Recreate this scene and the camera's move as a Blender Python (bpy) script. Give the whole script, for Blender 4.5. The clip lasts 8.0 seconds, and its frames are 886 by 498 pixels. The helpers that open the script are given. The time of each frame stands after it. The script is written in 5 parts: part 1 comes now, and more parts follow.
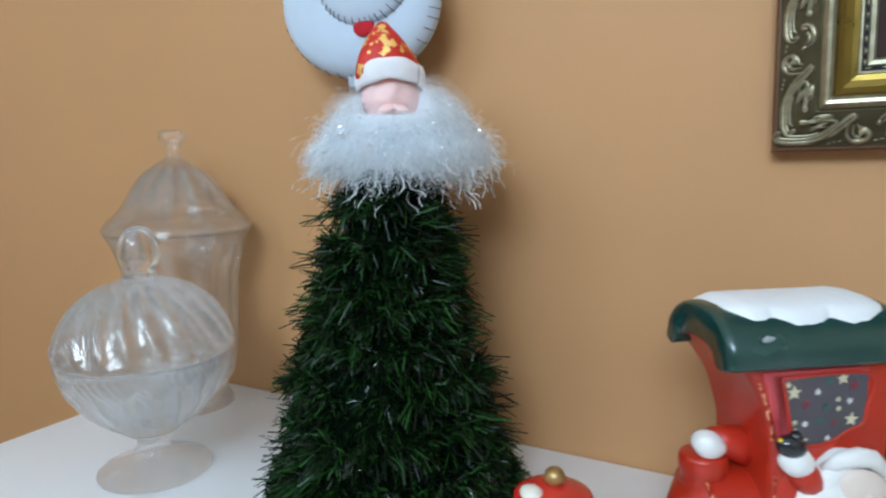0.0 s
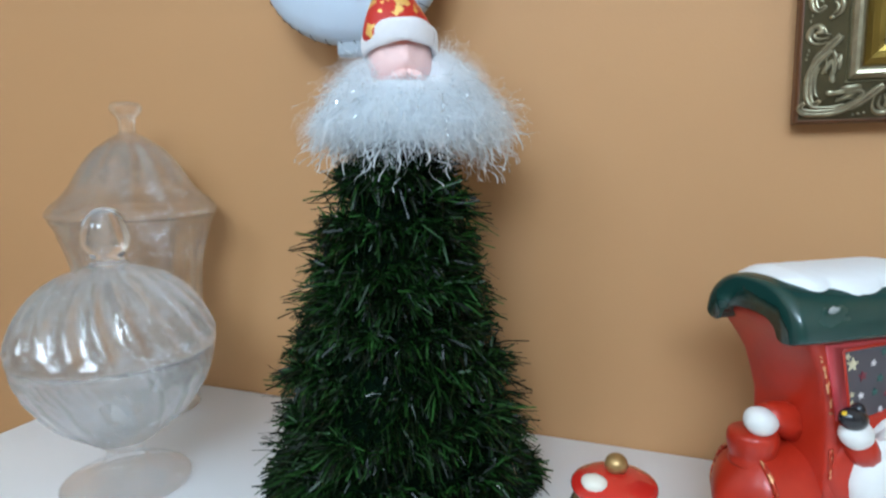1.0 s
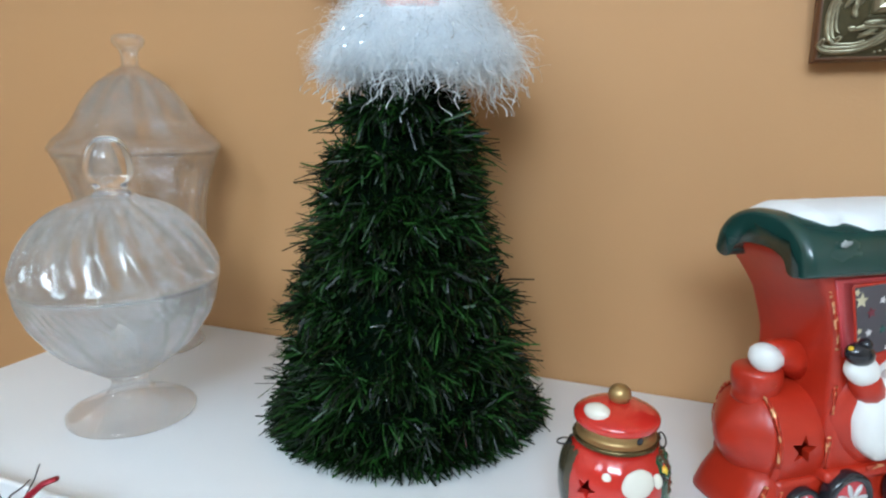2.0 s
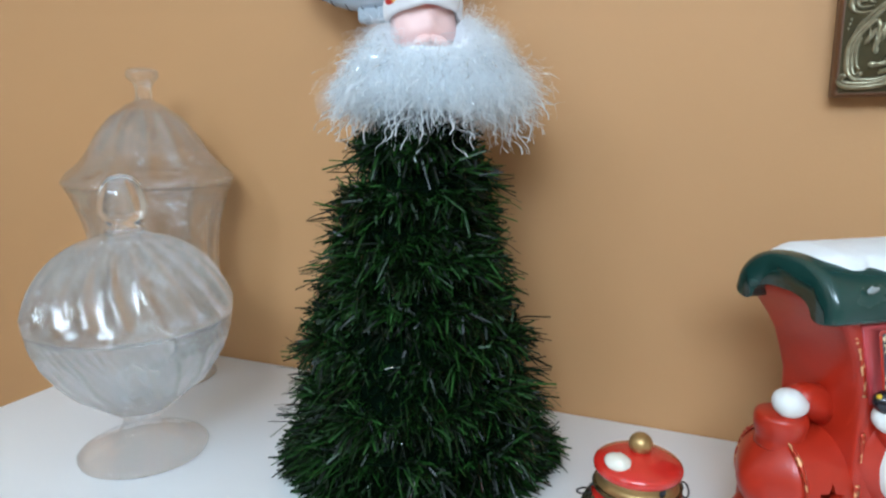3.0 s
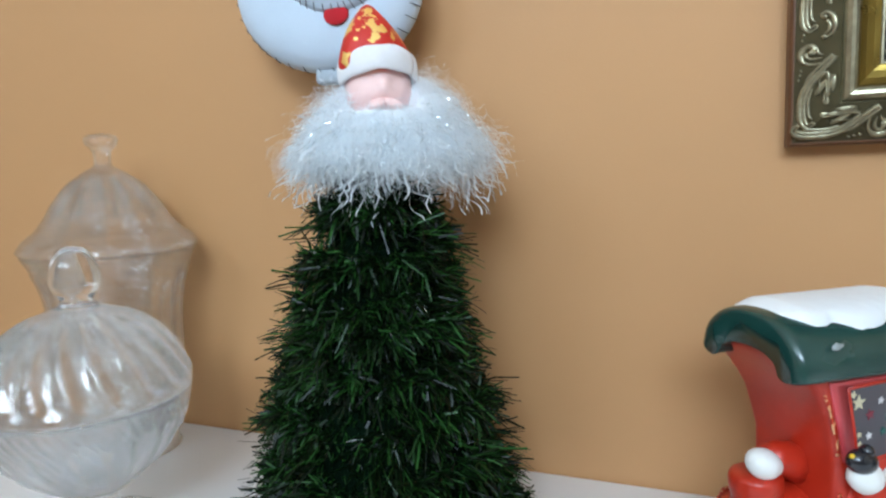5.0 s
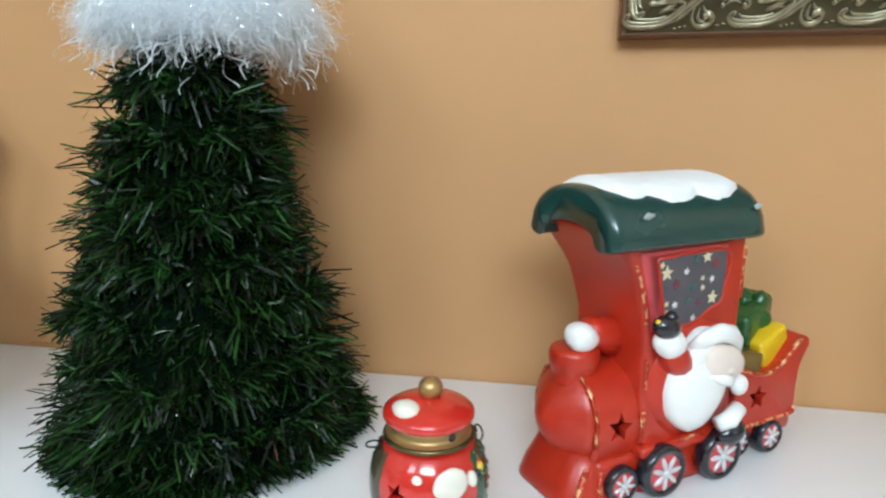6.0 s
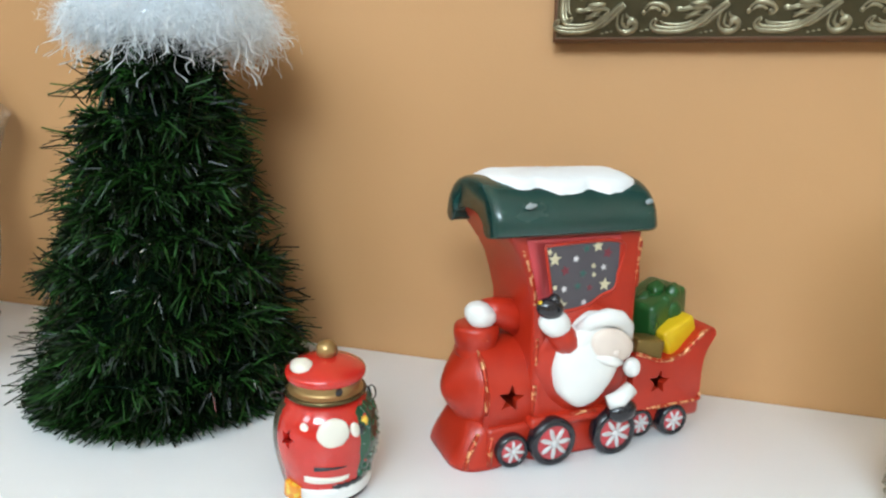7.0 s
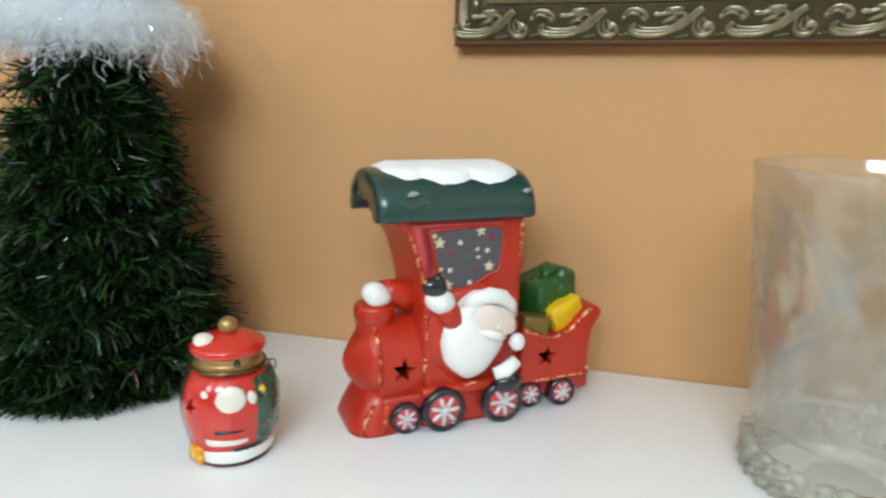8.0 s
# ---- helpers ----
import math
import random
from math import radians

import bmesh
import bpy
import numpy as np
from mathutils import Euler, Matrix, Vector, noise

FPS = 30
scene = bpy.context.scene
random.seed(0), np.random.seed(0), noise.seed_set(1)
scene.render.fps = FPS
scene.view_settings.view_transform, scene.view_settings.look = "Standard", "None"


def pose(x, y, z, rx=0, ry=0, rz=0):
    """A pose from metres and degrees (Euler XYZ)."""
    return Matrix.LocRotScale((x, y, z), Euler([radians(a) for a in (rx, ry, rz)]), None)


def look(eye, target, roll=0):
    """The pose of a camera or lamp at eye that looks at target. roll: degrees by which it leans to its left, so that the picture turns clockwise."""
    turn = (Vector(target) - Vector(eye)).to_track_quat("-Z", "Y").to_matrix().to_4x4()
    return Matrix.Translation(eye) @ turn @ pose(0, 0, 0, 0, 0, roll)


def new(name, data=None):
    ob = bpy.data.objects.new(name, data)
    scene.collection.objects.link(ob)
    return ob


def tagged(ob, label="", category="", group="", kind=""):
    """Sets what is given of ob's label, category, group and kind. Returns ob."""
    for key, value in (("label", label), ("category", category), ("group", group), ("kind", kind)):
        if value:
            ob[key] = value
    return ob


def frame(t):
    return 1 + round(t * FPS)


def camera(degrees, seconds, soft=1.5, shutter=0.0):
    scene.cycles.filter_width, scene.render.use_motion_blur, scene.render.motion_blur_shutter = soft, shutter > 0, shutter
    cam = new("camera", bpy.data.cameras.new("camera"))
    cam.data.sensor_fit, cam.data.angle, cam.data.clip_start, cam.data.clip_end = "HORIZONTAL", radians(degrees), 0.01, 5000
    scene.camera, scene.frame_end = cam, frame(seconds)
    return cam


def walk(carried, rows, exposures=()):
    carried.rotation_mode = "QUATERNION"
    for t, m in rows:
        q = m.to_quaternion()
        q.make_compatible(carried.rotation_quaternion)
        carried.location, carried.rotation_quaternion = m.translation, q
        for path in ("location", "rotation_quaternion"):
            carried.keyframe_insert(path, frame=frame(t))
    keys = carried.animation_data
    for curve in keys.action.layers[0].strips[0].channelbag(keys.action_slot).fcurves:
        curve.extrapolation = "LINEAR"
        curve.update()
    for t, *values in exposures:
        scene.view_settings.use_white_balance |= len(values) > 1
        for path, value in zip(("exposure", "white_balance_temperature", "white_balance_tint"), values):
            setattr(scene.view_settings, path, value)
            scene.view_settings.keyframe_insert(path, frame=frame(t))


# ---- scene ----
cam = camera(68.0, 8.0, soft=2.2, shutter=0.4)
PATH = [
    (0, (-0.006, -0.068, 0.311), (-0.966, 1.664, 0.03), -1.0),
    (0.5, (-0.09, -0.068, 0.305), (-0.898, 1.739, 0.022), -1.0),
    (1, (-0.101, -0.069, 0.295), (-0.826, 1.77, -0.013), -0.8),
    (1.5, (-0.101, -0.07, 0.271), (-0.817, 1.751, -0.147), -0.1),
    (3, (-0.111, -0.061, 0.29), (-0.869, 1.751, -0.088), -0.1),
    (3.5, (-0.106, -0.058, 0.311), (-0.873, 1.769, 0.042), -1.1),
    (4, (-0.102, -0.054, 0.314), (-0.854, 1.788, 0.112), -1.3),
    (5.3, (-0.099, -0.029, 0.294), (-0.777, 1.831, 0.004), -2.3),
    (5.5, (-0.098, -0.019, 0.277), (-0.652, 1.875, -0.05), -1.4),
    (6, (-0.076, -0.017, 0.257), (-0.413, 1.906, -0.175), 0.4),
    (6.5, (-0.027, -0.03, 0.259), (-0.449, 1.877, -0.171), 0.5),
    (7, (0.034, -0.043, 0.261), (-0.474, 1.838, -0.191), 1.6),
    (7.5, (0.072, -0.06, 0.263), (-0.488, 1.802, -0.204), 1.4),
    (8, (0.113, -0.071, 0.261), (-0.353, 1.822, -0.186), 1.5),
]
EXPOSURES = [(0, -0.11, 5740, 11), (0.5, -0.06, 5810, 11), (1, -0.03, 5760, 11), (1.5, 0.02, 5900, 11), (4, 0.04, 5740, 11), (5.5, 0.12, 5960, 11), (6.5, 0.23, 6320, 11), (7, 0.23, 6370, 11), (7.5, 0.17, 6370, 11), (8, 0.1, 6470, 11)]
walk(cam, [(t, look(eye, target, roll)) for t, eye, target, roll in PATH], EXPOSURES)

# ---- world and light ----
world = bpy.data.worlds.new("world")
scene.world = world
world.use_nodes = True
sky = world.node_tree.nodes.new("ShaderNodeTexSky")
sky.sky_type = "NISHITA"
sky.sun_disc = False
sky.sun_elevation, sky.sun_rotation = radians(30), radians(120)
world.node_tree.links.new(sky.outputs[0], world.node_tree.nodes["Background"].inputs[0])
world.node_tree.nodes["Background"].inputs[1].default_value = 0.1

WALL_Y, LEFT_END = 0.565, -0.785
ROOM_X0, ROOM_X1, ROOM_Y0, FLOOR_Z, CEILING_Z = -2.1, 1.9, -1.8, -0.86, 1.94
WINDOWS = [(-1.30, 0.70, 15.0), (0.20, 1.20, 56.0)]
WINDOW_Z0, WINDOW_Z1 = 1.15, 1.88

for cx, wide, watts in WINDOWS:
    lamp = bpy.data.lights.new("window_light", "AREA")
    lamp.shape, lamp.size, lamp.size_y, lamp.energy = "RECTANGLE", wide, WINDOW_Z1 - WINDOW_Z0, watts
    lamp.color = (0.755, 0.915, 1.0)
    ob = new("window_light", lamp)
    ob.matrix_world = look((cx, ROOM_Y0 - 0.06, (WINDOW_Z0 + WINDOW_Z1) / 2), (cx, 0, (WINDOW_Z0 + WINDOW_Z1) / 2))


# ---- materials ----
def mat(name, col, rough=0.5, metal=0.0, var=0.12, scale=30.0, bump=0.0, bscale=250.0, coat=0.0, sheen=0.0,
        contrast=0.0, speck=None, speck_at=0.6, speck_scale=60.0, speck_metal=0.0, island=0.0, translucent=0.0, rough_var=0.1, spec=0.5):
    m = bpy.data.materials.new(name)
    m.use_nodes = True
    nt = m.node_tree
    nd, ln = nt.nodes, nt.links
    bsdf, out = nd["Principled BSDF"], nd["Material Output"]
    co = nd.new("ShaderNodeTexCoord")
    n1 = nd.new("ShaderNodeTexNoise")
    n1.inputs["Scale"].default_value, n1.inputs["Detail"].default_value = scale, 6
    ln.new(co.outputs["Object"], n1.inputs["Vector"])
    ramp = nd.new("ShaderNodeMix")
    ramp.data_type = "RGBA"
    ramp.inputs[6].default_value = (*[c * (1 - var) for c in col], 1)
    ramp.inputs[7].default_value = (*[min(1, c * (1 + var)) for c in col], 1)
    ln.new(n1.outputs["Fac"], ramp.inputs[0])
    colour = ramp.outputs[2]
    if island:
        geo = nd.new("ShaderNodeNewGeometry")
        hsv = nd.new("ShaderNodeHueSaturation")
        mul = nd.new("ShaderNodeMapRange")
        mul.inputs[3].default_value, mul.inputs[4].default_value = 1 - island, 1 + island
        chance = geo.outputs["Random Per Island"]
        if contrast:
            mul.inputs[3].default_value, mul.inputs[4].default_value = 0.22, contrast
            power = nd.new("ShaderNodeMath")
            power.operation = "POWER"
            power.inputs[1].default_value = 4
            ln.new(chance, power.inputs[0])
            chance = power.outputs[0]
        ln.new(chance, mul.inputs[0])
        ln.new(mul.outputs[0], hsv.inputs["Value"])
        ln.new(colour, hsv.inputs["Color"])
        colour = hsv.outputs[0]
    if speck:
        n3 = nd.new("ShaderNodeTexNoise")
        n3.inputs["Scale"].default_value, n3.inputs["Detail"].default_value = speck_scale, 3
        ln.new(co.outputs["Object"], n3.inputs["Vector"])
        cut = nd.new("ShaderNodeMapRange")
        cut.inputs[1].default_value, cut.inputs[2].default_value = speck_at, speck_at + 0.03
        ln.new(n3.outputs["Fac"], cut.inputs[0])
        mx = nd.new("ShaderNodeMix")
        mx.data_type = "RGBA"
        mx.inputs[7].default_value = (*speck, 1)
        ln.new(cut.outputs[0], mx.inputs[0])
        ln.new(colour, mx.inputs[6])
        colour = mx.outputs[2]
        if speck_metal:
            ln.new(cut.outputs[0], bsdf.inputs["Metallic"])
    ln.new(colour, bsdf.inputs["Base Color"])
    n2 = nd.new("ShaderNodeTexNoise")
    n2.inputs["Scale"].default_value, n2.inputs["Detail"].default_value = bscale, 4
    ln.new(co.outputs["Object"], n2.inputs["Vector"])
    rr = nd.new("ShaderNodeMapRange")
    rr.inputs[3].default_value, rr.inputs[4].default_value = max(0, rough - rough_var), min(1, rough + rough_var)
    ln.new(n1.outputs["Fac"], rr.inputs[0])
    ln.new(rr.outputs[0], bsdf.inputs["Roughness"])
    if not (speck and speck_metal):
        bsdf.inputs["Metallic"].default_value = metal
    bsdf.inputs["Coat Weight"].default_value = coat
    bsdf.inputs["Specular IOR Level"].default_value = spec
    bsdf.inputs["Coat Roughness"].default_value = 0.08
    bsdf.inputs["Sheen Weight"].default_value = sheen
    if bump:
        bp = nd.new("ShaderNodeBump")
        bp.inputs["Strength"].default_value, bp.inputs["Distance"].default_value = bump, 0.001
        ln.new(n2.outputs["Fac"], bp.inputs["Height"])
        ln.new(bp.outputs[0], bsdf.inputs["Normal"])
    if translucent:
        tr = nd.new("ShaderNodeBsdfTranslucent")
        ln.new(colour, tr.inputs[0])
        ms = nd.new("ShaderNodeMixShader")
        ms.inputs[0].default_value = translucent
        ln.new(bsdf.outputs[0], ms.inputs[1])
        ln.new(tr.outputs[0], ms.inputs[2])
        ln.new(ms.outputs[0], out.inputs[0])
    return m


def glass(name, tint, solid, rough=0.02, bump=0.0, bscale=80.0, haze=0.0):
    """Clear glass: part refracting, part thin and see-through, with a Fresnel gloss; haze: white film for etching and
    for the bright room the crystal would mirror.
    """
    m = bpy.data.materials.new(name)
    m.use_nodes = True
    nt = m.node_tree
    nd, ln = nt.nodes, nt.links
    bsdf, out = nd["Principled BSDF"], nd["Material Output"]
    bsdf.inputs["Base Color"].default_value = (*tint, 1)
    bsdf.inputs["Transmission Weight"].default_value = 1
    bsdf.inputs["Roughness"].default_value = rough
    bsdf.inputs["IOR"].default_value = 1.5
    see = nd.new("ShaderNodeBsdfTransparent")
    see.inputs[0].default_value = (*tint, 1)
    gloss = nd.new("ShaderNodeBsdfGlossy")
    gloss.inputs["Roughness"].default_value = rough + 0.02
    fr = nd.new("ShaderNodeLayerWeight")
    fr.inputs["Blend"].default_value = 0.5
    edge = nd.new("ShaderNodeMath")
    edge.operation = "POWER"
    edge.inputs[1].default_value = 2.6
    ln.new(fr.outputs["Facing"], edge.inputs[0])
    grade = nd.new("ShaderNodeMapRange")
    grade.inputs[3].default_value, grade.inputs[4].default_value = 0.09, 0.55
    ln.new(edge.outputs[0], grade.inputs[0])
    thin = nd.new("ShaderNodeMixShader")
    ln.new(grade.outputs[0], thin.inputs[0])
    ln.new(see.outputs[0], thin.inputs[1])
    ln.new(gloss.outputs[0], thin.inputs[2])
    both = nd.new("ShaderNodeMixShader")
    both.inputs[0].default_value = solid
    ln.new(thin.outputs[0], both.inputs[1])
    ln.new(bsdf.outputs[0], both.inputs[2])
    # bluish-white film: etched cuts, plus window light painted into the clear crystal
    dull = nd.new("ShaderNodeBsdfDiffuse")
    lit = nd.new("ShaderNodeBsdfTranslucent")
    dull.inputs[0].default_value = lit.inputs[0].default_value = (0.82, 0.88, 0.93, 1)
    half = nd.new("ShaderNodeMixShader")
    half.inputs[0].default_value = 0.45
    ln.new(dull.outputs[0], half.inputs[1])
    ln.new(lit.outputs[0], half.inputs[2])
    etched = nd.new("ShaderNodeMixShader")
    if haze:
        co = nd.new("ShaderNodeTexCoord")
        mp = nd.new("ShaderNodeMapping")
        mp.inputs["Scale"].default_value = (1, 1, 0.3)
        streaks = nd.new("ShaderNodeTexNoise")
        streaks.inputs["Scale"].default_value, streaks.inputs["Detail"].default_value = 26, 1
        ln.new(co.outputs["Object"], mp.inputs[0])
        ln.new(mp.outputs[0], streaks.inputs["Vector"])
        amount = nd.new("ShaderNodeMapRange")
        amount.inputs[1].default_value, amount.inputs[2].default_value = 0.35, 0.65
        amount.inputs[3].default_value, amount.inputs[4].default_value = 0.6 * haze, 1.4 * haze
        ln.new(streaks.outputs["Fac"], amount.inputs[0])
        ln.new(amount.outputs[0], etched.inputs[0])
    else:
        etched.inputs[0].default_value = 0
    ln.new(both.outputs[0], etched.inputs[1])
    ln.new(half.outputs[0], etched.inputs[2])
    ln.new(etched.outputs[0], out.inputs[0])
    if bump:
        co = nd.new("ShaderNodeTexCoord")
        n2 = nd.new("ShaderNodeTexNoise")
        n2.inputs["Scale"].default_value = bscale
        ln.new(co.outputs["Object"], n2.inputs["Vector"])
        bp = nd.new("ShaderNodeBump")
        bp.inputs["Strength"].default_value, bp.inputs["Distance"].default_value = bump, 0.002
        ln.new(n2.outputs["Fac"], bp.inputs["Height"])
        for node in (bsdf, gloss, fr):
            ln.new(bp.outputs[0], node.inputs["Normal"])
    return m


WALL = mat("orange_wall_paint", (0.508, 0.268, 0.110), 0.62, var=0.05, scale=3, bump=0.12, bscale=420)
PLAIN = mat("cream_room_paint", (0.70, 0.64, 0.54), 0.7, var=0.05, scale=3, bump=0.1)
CEIL = mat("white_ceiling_paint", (0.84, 0.84, 0.83), 0.8, var=0.04, scale=3)
FLOORING = mat("brown_floor_wood", (0.46, 0.34, 0.22), 0.45, var=0.25, scale=8)
SHELF = mat("white_lacquer", (0.88, 0.885, 0.89), 0.33, var=0.03, scale=6, bump=0.03, bscale=160)
BOWL = glass("deep_cut_crystal", (0.99, 0.995, 0.998), 0.50, 0.008, haze=0.12)
FOOT = glass("clear_foot_crystal", (0.99, 0.995, 0.998), 0.30, 0.006)
CRYSTAL = glass("clear_crystal", (0.99, 0.995, 0.998), 0.92, 0.005, haze=0.06)
CLEAR = glass("cut_crystal", (0.99, 0.995, 0.998), 0.55, 0.008, haze=0.025)
THIN = glass("pressed_glass", (0.985, 0.985, 0.98), 0.42, 0.02, 0.2, 50, 0.035)
VASE = glass("etched_glass", (0.970, 0.978, 0.955), 0.10, 0.09, 0.6, 45, 0.035)
ETCH = glass("frosted_etching", (0.97, 0.975, 0.96), 0.05, 0.30, 0.4, 200, 0.065)
PANE = glass("window_glass", (0.98, 0.99, 0.99), 0.0, 0.01)
NEEDLE = mat("green_tinsel", (0.0130, 0.047, 0.0085), 0.34, var=0.6, scale=45, island=0.97, contrast=3.4, translucent=0.50, spec=0.5)
# near-black without gloss: puts the shade deep among the needles into the colour
INNER_SHADE = mat("inner_shade_black", (0.003, 0.008, 0.004), 1.0, var=0.3, spec=0.0)
SPARK = mat("iridescent_tinsel", (0.75, 0.82, 0.88), 0.12, 0.9, var=0.2, scale=300)
FIBRE = mat("white_beard_fibre", (0.90, 0.94, 0.98), 0.5, var=0.04, scale=60, island=0.05, translucent=0.55)
WOOL = mat("white_wool", (0.90, 0.92, 0.95), 0.9, var=0.05, scale=120, bump=0.8, bscale=500, sheen=0.4)
PLUSH = mat("white_plush_trim", (0.80, 0.77, 0.78), 0.95, var=0.06, scale=150, bump=0.7, bscale=700, sheen=0.4)
SKIN = mat("pink_vinyl", (0.84, 0.56, 0.52), 0.5, var=0.12, scale=60, bump=0.1)
HATCLOTH = mat("red_cloth_gold_print", (0.55, 0.020, 0.010), 0.5, var=0.12, scale=90, bump=0.15, bscale=900,
               speck=(0.95, 0.66, 0.22), speck_at=0.545, speck_scale=95, speck_metal=1.0)
FELT = mat("white_felt", (0.57, 0.65, 0.75), 0.95, var=0.05, scale=40, bump=0.6, bscale=900, sheen=0.3)
FELT_RED = mat("red_felt", (0.50, 0.012, 0.020), 0.95, var=0.1, scale=60, bump=0.5, bscale=900)
FELT_GREY = mat("grey_striped_cloth", (0.42, 0.47, 0.52), 0.9, var=0.3, scale=200)
THREAD = mat("dark_thread", (0.05, 0.055, 0.07), 0.8)
RED = mat("red_ceramic_paint", (0.45, 0.024, 0.007), 0.38, var=0.30, scale=26, bump=0.12, bscale=160, coat=0.15)
RED_GLOSS = mat("red_gloss_glaze", (0.56, 0.022, 0.014), 0.14, var=0.12, scale=40, bump=0.05, bscale=120, coat=0.7)
ROSE = mat("rose_ceramic_paint", (0.52, 0.055, 0.065), 0.35, var=0.12, scale=40, coat=0.2)
PINE = mat("dark_green_paint", (0.012, 0.050, 0.042), 0.25, var=0.2, scale=40, bump=0.1, bscale=120, coat=0.35)
LEAF = mat("green_gloss_glaze", (0.012, 0.075, 0.035), 0.16, var=0.3, scale=90, coat=0.6, speck=(0.35, 0.5, 0.45), speck_at=0.66, speck_scale=220)
PARCEL = mat("green_parcel_paint", (0.012, 0.078, 0.016), 0.3, var=0.25, scale=60, coat=0.2)
YELLOW = mat("yellow_paint", (0.72, 0.46, 0.010), 0.35, var=0.12, scale=60)
ORANGE = mat("orange_glaze", (0.75, 0.27, 0.015), 0.2, var=0.2, scale=120, coat=0.5, speck=(0.80, 0.55, 0.05), speck_at=0.55, speck_scale=160)
OCHRE = mat("bronze_paint", (0.24, 0.155, 0.045), 0.35, 0.55, var=0.25, scale=60)
GOLD = mat("worn_gold_paint", (0.74, 0.36, 0.17), 0.34, 0.35, var=0.35, scale=150, speck=(0.45, 0.035, 0.010), speck_at=0.46, speck_scale=230)
GOLDKNOB = mat("gold_glaze", (0.42, 0.27, 0.11), 0.34, 0.7, var=0.2, scale=60)
BRONZE = mat("dark_gold_band", (0.13, 0.095, 0.04), 0.25, 0.8, var=0.3, scale=60)
CREAM = mat("cream_glaze", (0.78, 0.74, 0.64), 0.25, var=0.06, scale=60, coat=0.4)
WHITE = mat("white_ceramic_paint", (0.80, 0.79, 0.76), 0.42, var=0.05, scale=60, bump=0.2, bscale=160)
PETAL = mat("silvery_white_paint", (0.60, 0.60, 0.60), 0.4, 0.2, var=0.1, scale=200, bump=0.2)
SNOW = mat("white_snow_paint", (0.82, 0.83, 0.84), 0.5, var=0.04, scale=50, bump=0.3, bscale=200)
FACE = mat("pale_pink_paint", (0.74, 0.62, 0.54), 0.45, var=0.08, scale=60)
BLACK = mat("black_glaze", (0.012, 0.013, 0.018), 0.22, var=0.3, scale=60, coat=0.4)
OLIVE = mat("dark_olive_glaze", (0.055, 0.045, 0.025), 0.22, var=0.4, scale=60, coat=0.5)
SLATE = mat("dark_window_paint", (0.085, 0.075, 0.085), 0.4, var=0.15, scale=60)
STAR_GOLD = mat("pale_gold_stars", (0.62, 0.55, 0.36), 0.4, var=0.1, scale=200)
STAR_WHITE = mat("white_stars", (0.70, 0.66, 0.66), 0.4, var=0.1, scale=200)
STAR_RED = mat("dull_red_stars", (0.20, 0.03, 0.045), 0.4, var=0.1)
STAR_GREEN = mat("dull_green_stars", (0.03, 0.12, 0.10), 0.4, var=0.1)
FLAKE = mat("grey_flake_paint", (0.30, 0.33, 0.33), 0.5, var=0.4, scale=300, bump=0.3)
WIRE = mat("dark_wire", (0.05, 0.045, 0.04), 0.5, 0.6)
PEWTER = mat("antique_pewter", (0.105, 0.088, 0.045), 0.46, 0.7, var=0.35, scale=70, bump=0.35, bscale=240)
SILVER = mat("rubbed_silver_leaf", (0.37, 0.335, 0.225), 0.34, 0.75, var=0.5, scale=120, bump=0.25, bscale=260)
GILT = mat("gilt_leaf", (0.24, 0.165, 0.035), 0.3, 0.9, var=0.25, scale=40, bump=0.1)
BROWN = mat("brown_frame_wood", (0.115, 0.045, 0.015), 0.45, var=0.3, scale=60)
GROOVE = mat("dark_brown_groove", (0.018, 0.013, 0.009), 0.8, var=0.3)
CANVAS = mat("dark_painted_canvas", (0.040, 0.020, 0.014), 0.85, var=0.6, scale=12, bump=0.3, bscale=500)
KRAFT = mat("beige_shavings", (0.62, 0.50, 0.42), 0.85, var=0.2, scale=80, island=0.2)
TWIG = mat("dark_twig", (0.05, 0.03, 0.022), 0.8, var=0.3)
RIBBON = mat("dark_red_foil_ribbon", (0.36, 0.012, 0.03), 0.3, 0.3, var=0.3, scale=150)


# ---- mesh helpers ----
def mesh_object(name, bm, material, smooth=True):
    me = bpy.data.meshes.new(name)
    bmesh.ops.recalc_face_normals(bm, faces=bm.faces)
    bm.to_mesh(me)
    bm.free()
    me.materials.append(material)
    me.polygons.foreach_set("use_smooth", [smooth] * len(me.polygons))
    return new(name, me)


def part(name, bm, material, parent, label="", smooth=True):
    ob = mesh_object(name, bm, material, smooth)
    ob.parent = parent
    if label:
        tagged(ob, label)
    return ob


def raw_part(name, verts, faces, material, parent, label="", kind="", smooth=False):
    me = bpy.data.meshes.new(name)
    me.from_pydata(verts, [], faces)
    me.materials.append(material)
    me.polygons.foreach_set("use_smooth", [smooth] * len(me.polygons))
    ob = new(name, me)
    ob.parent = parent
    return tagged(ob, label, kind=kind)


def thing(name, m, label, category, group="", kind=""):
    ob = new(name)
    ob.empty_display_size = 0.02
    ob.matrix_world = m
    return tagged(ob, label, category, group, kind)


def box(x0, x1, y0, y1, z0, z1, bevel=0.0, segments=2):
    bm = bmesh.new()
    bmesh.ops.create_cube(bm, size=1)
    for v in bm.verts:
        v.co = Vector(((x0 + x1) / 2 + v.co.x * (x1 - x0), (y0 + y1) / 2 + v.co.y * (y1 - y0), (z0 + z1) / 2 + v.co.z * (z1 - z0)))
    if bevel:
        bmesh.ops.bevel(bm, geom=bm.edges[:], offset=bevel, segments=segments, affect="EDGES", profile=0.5)
    return bm


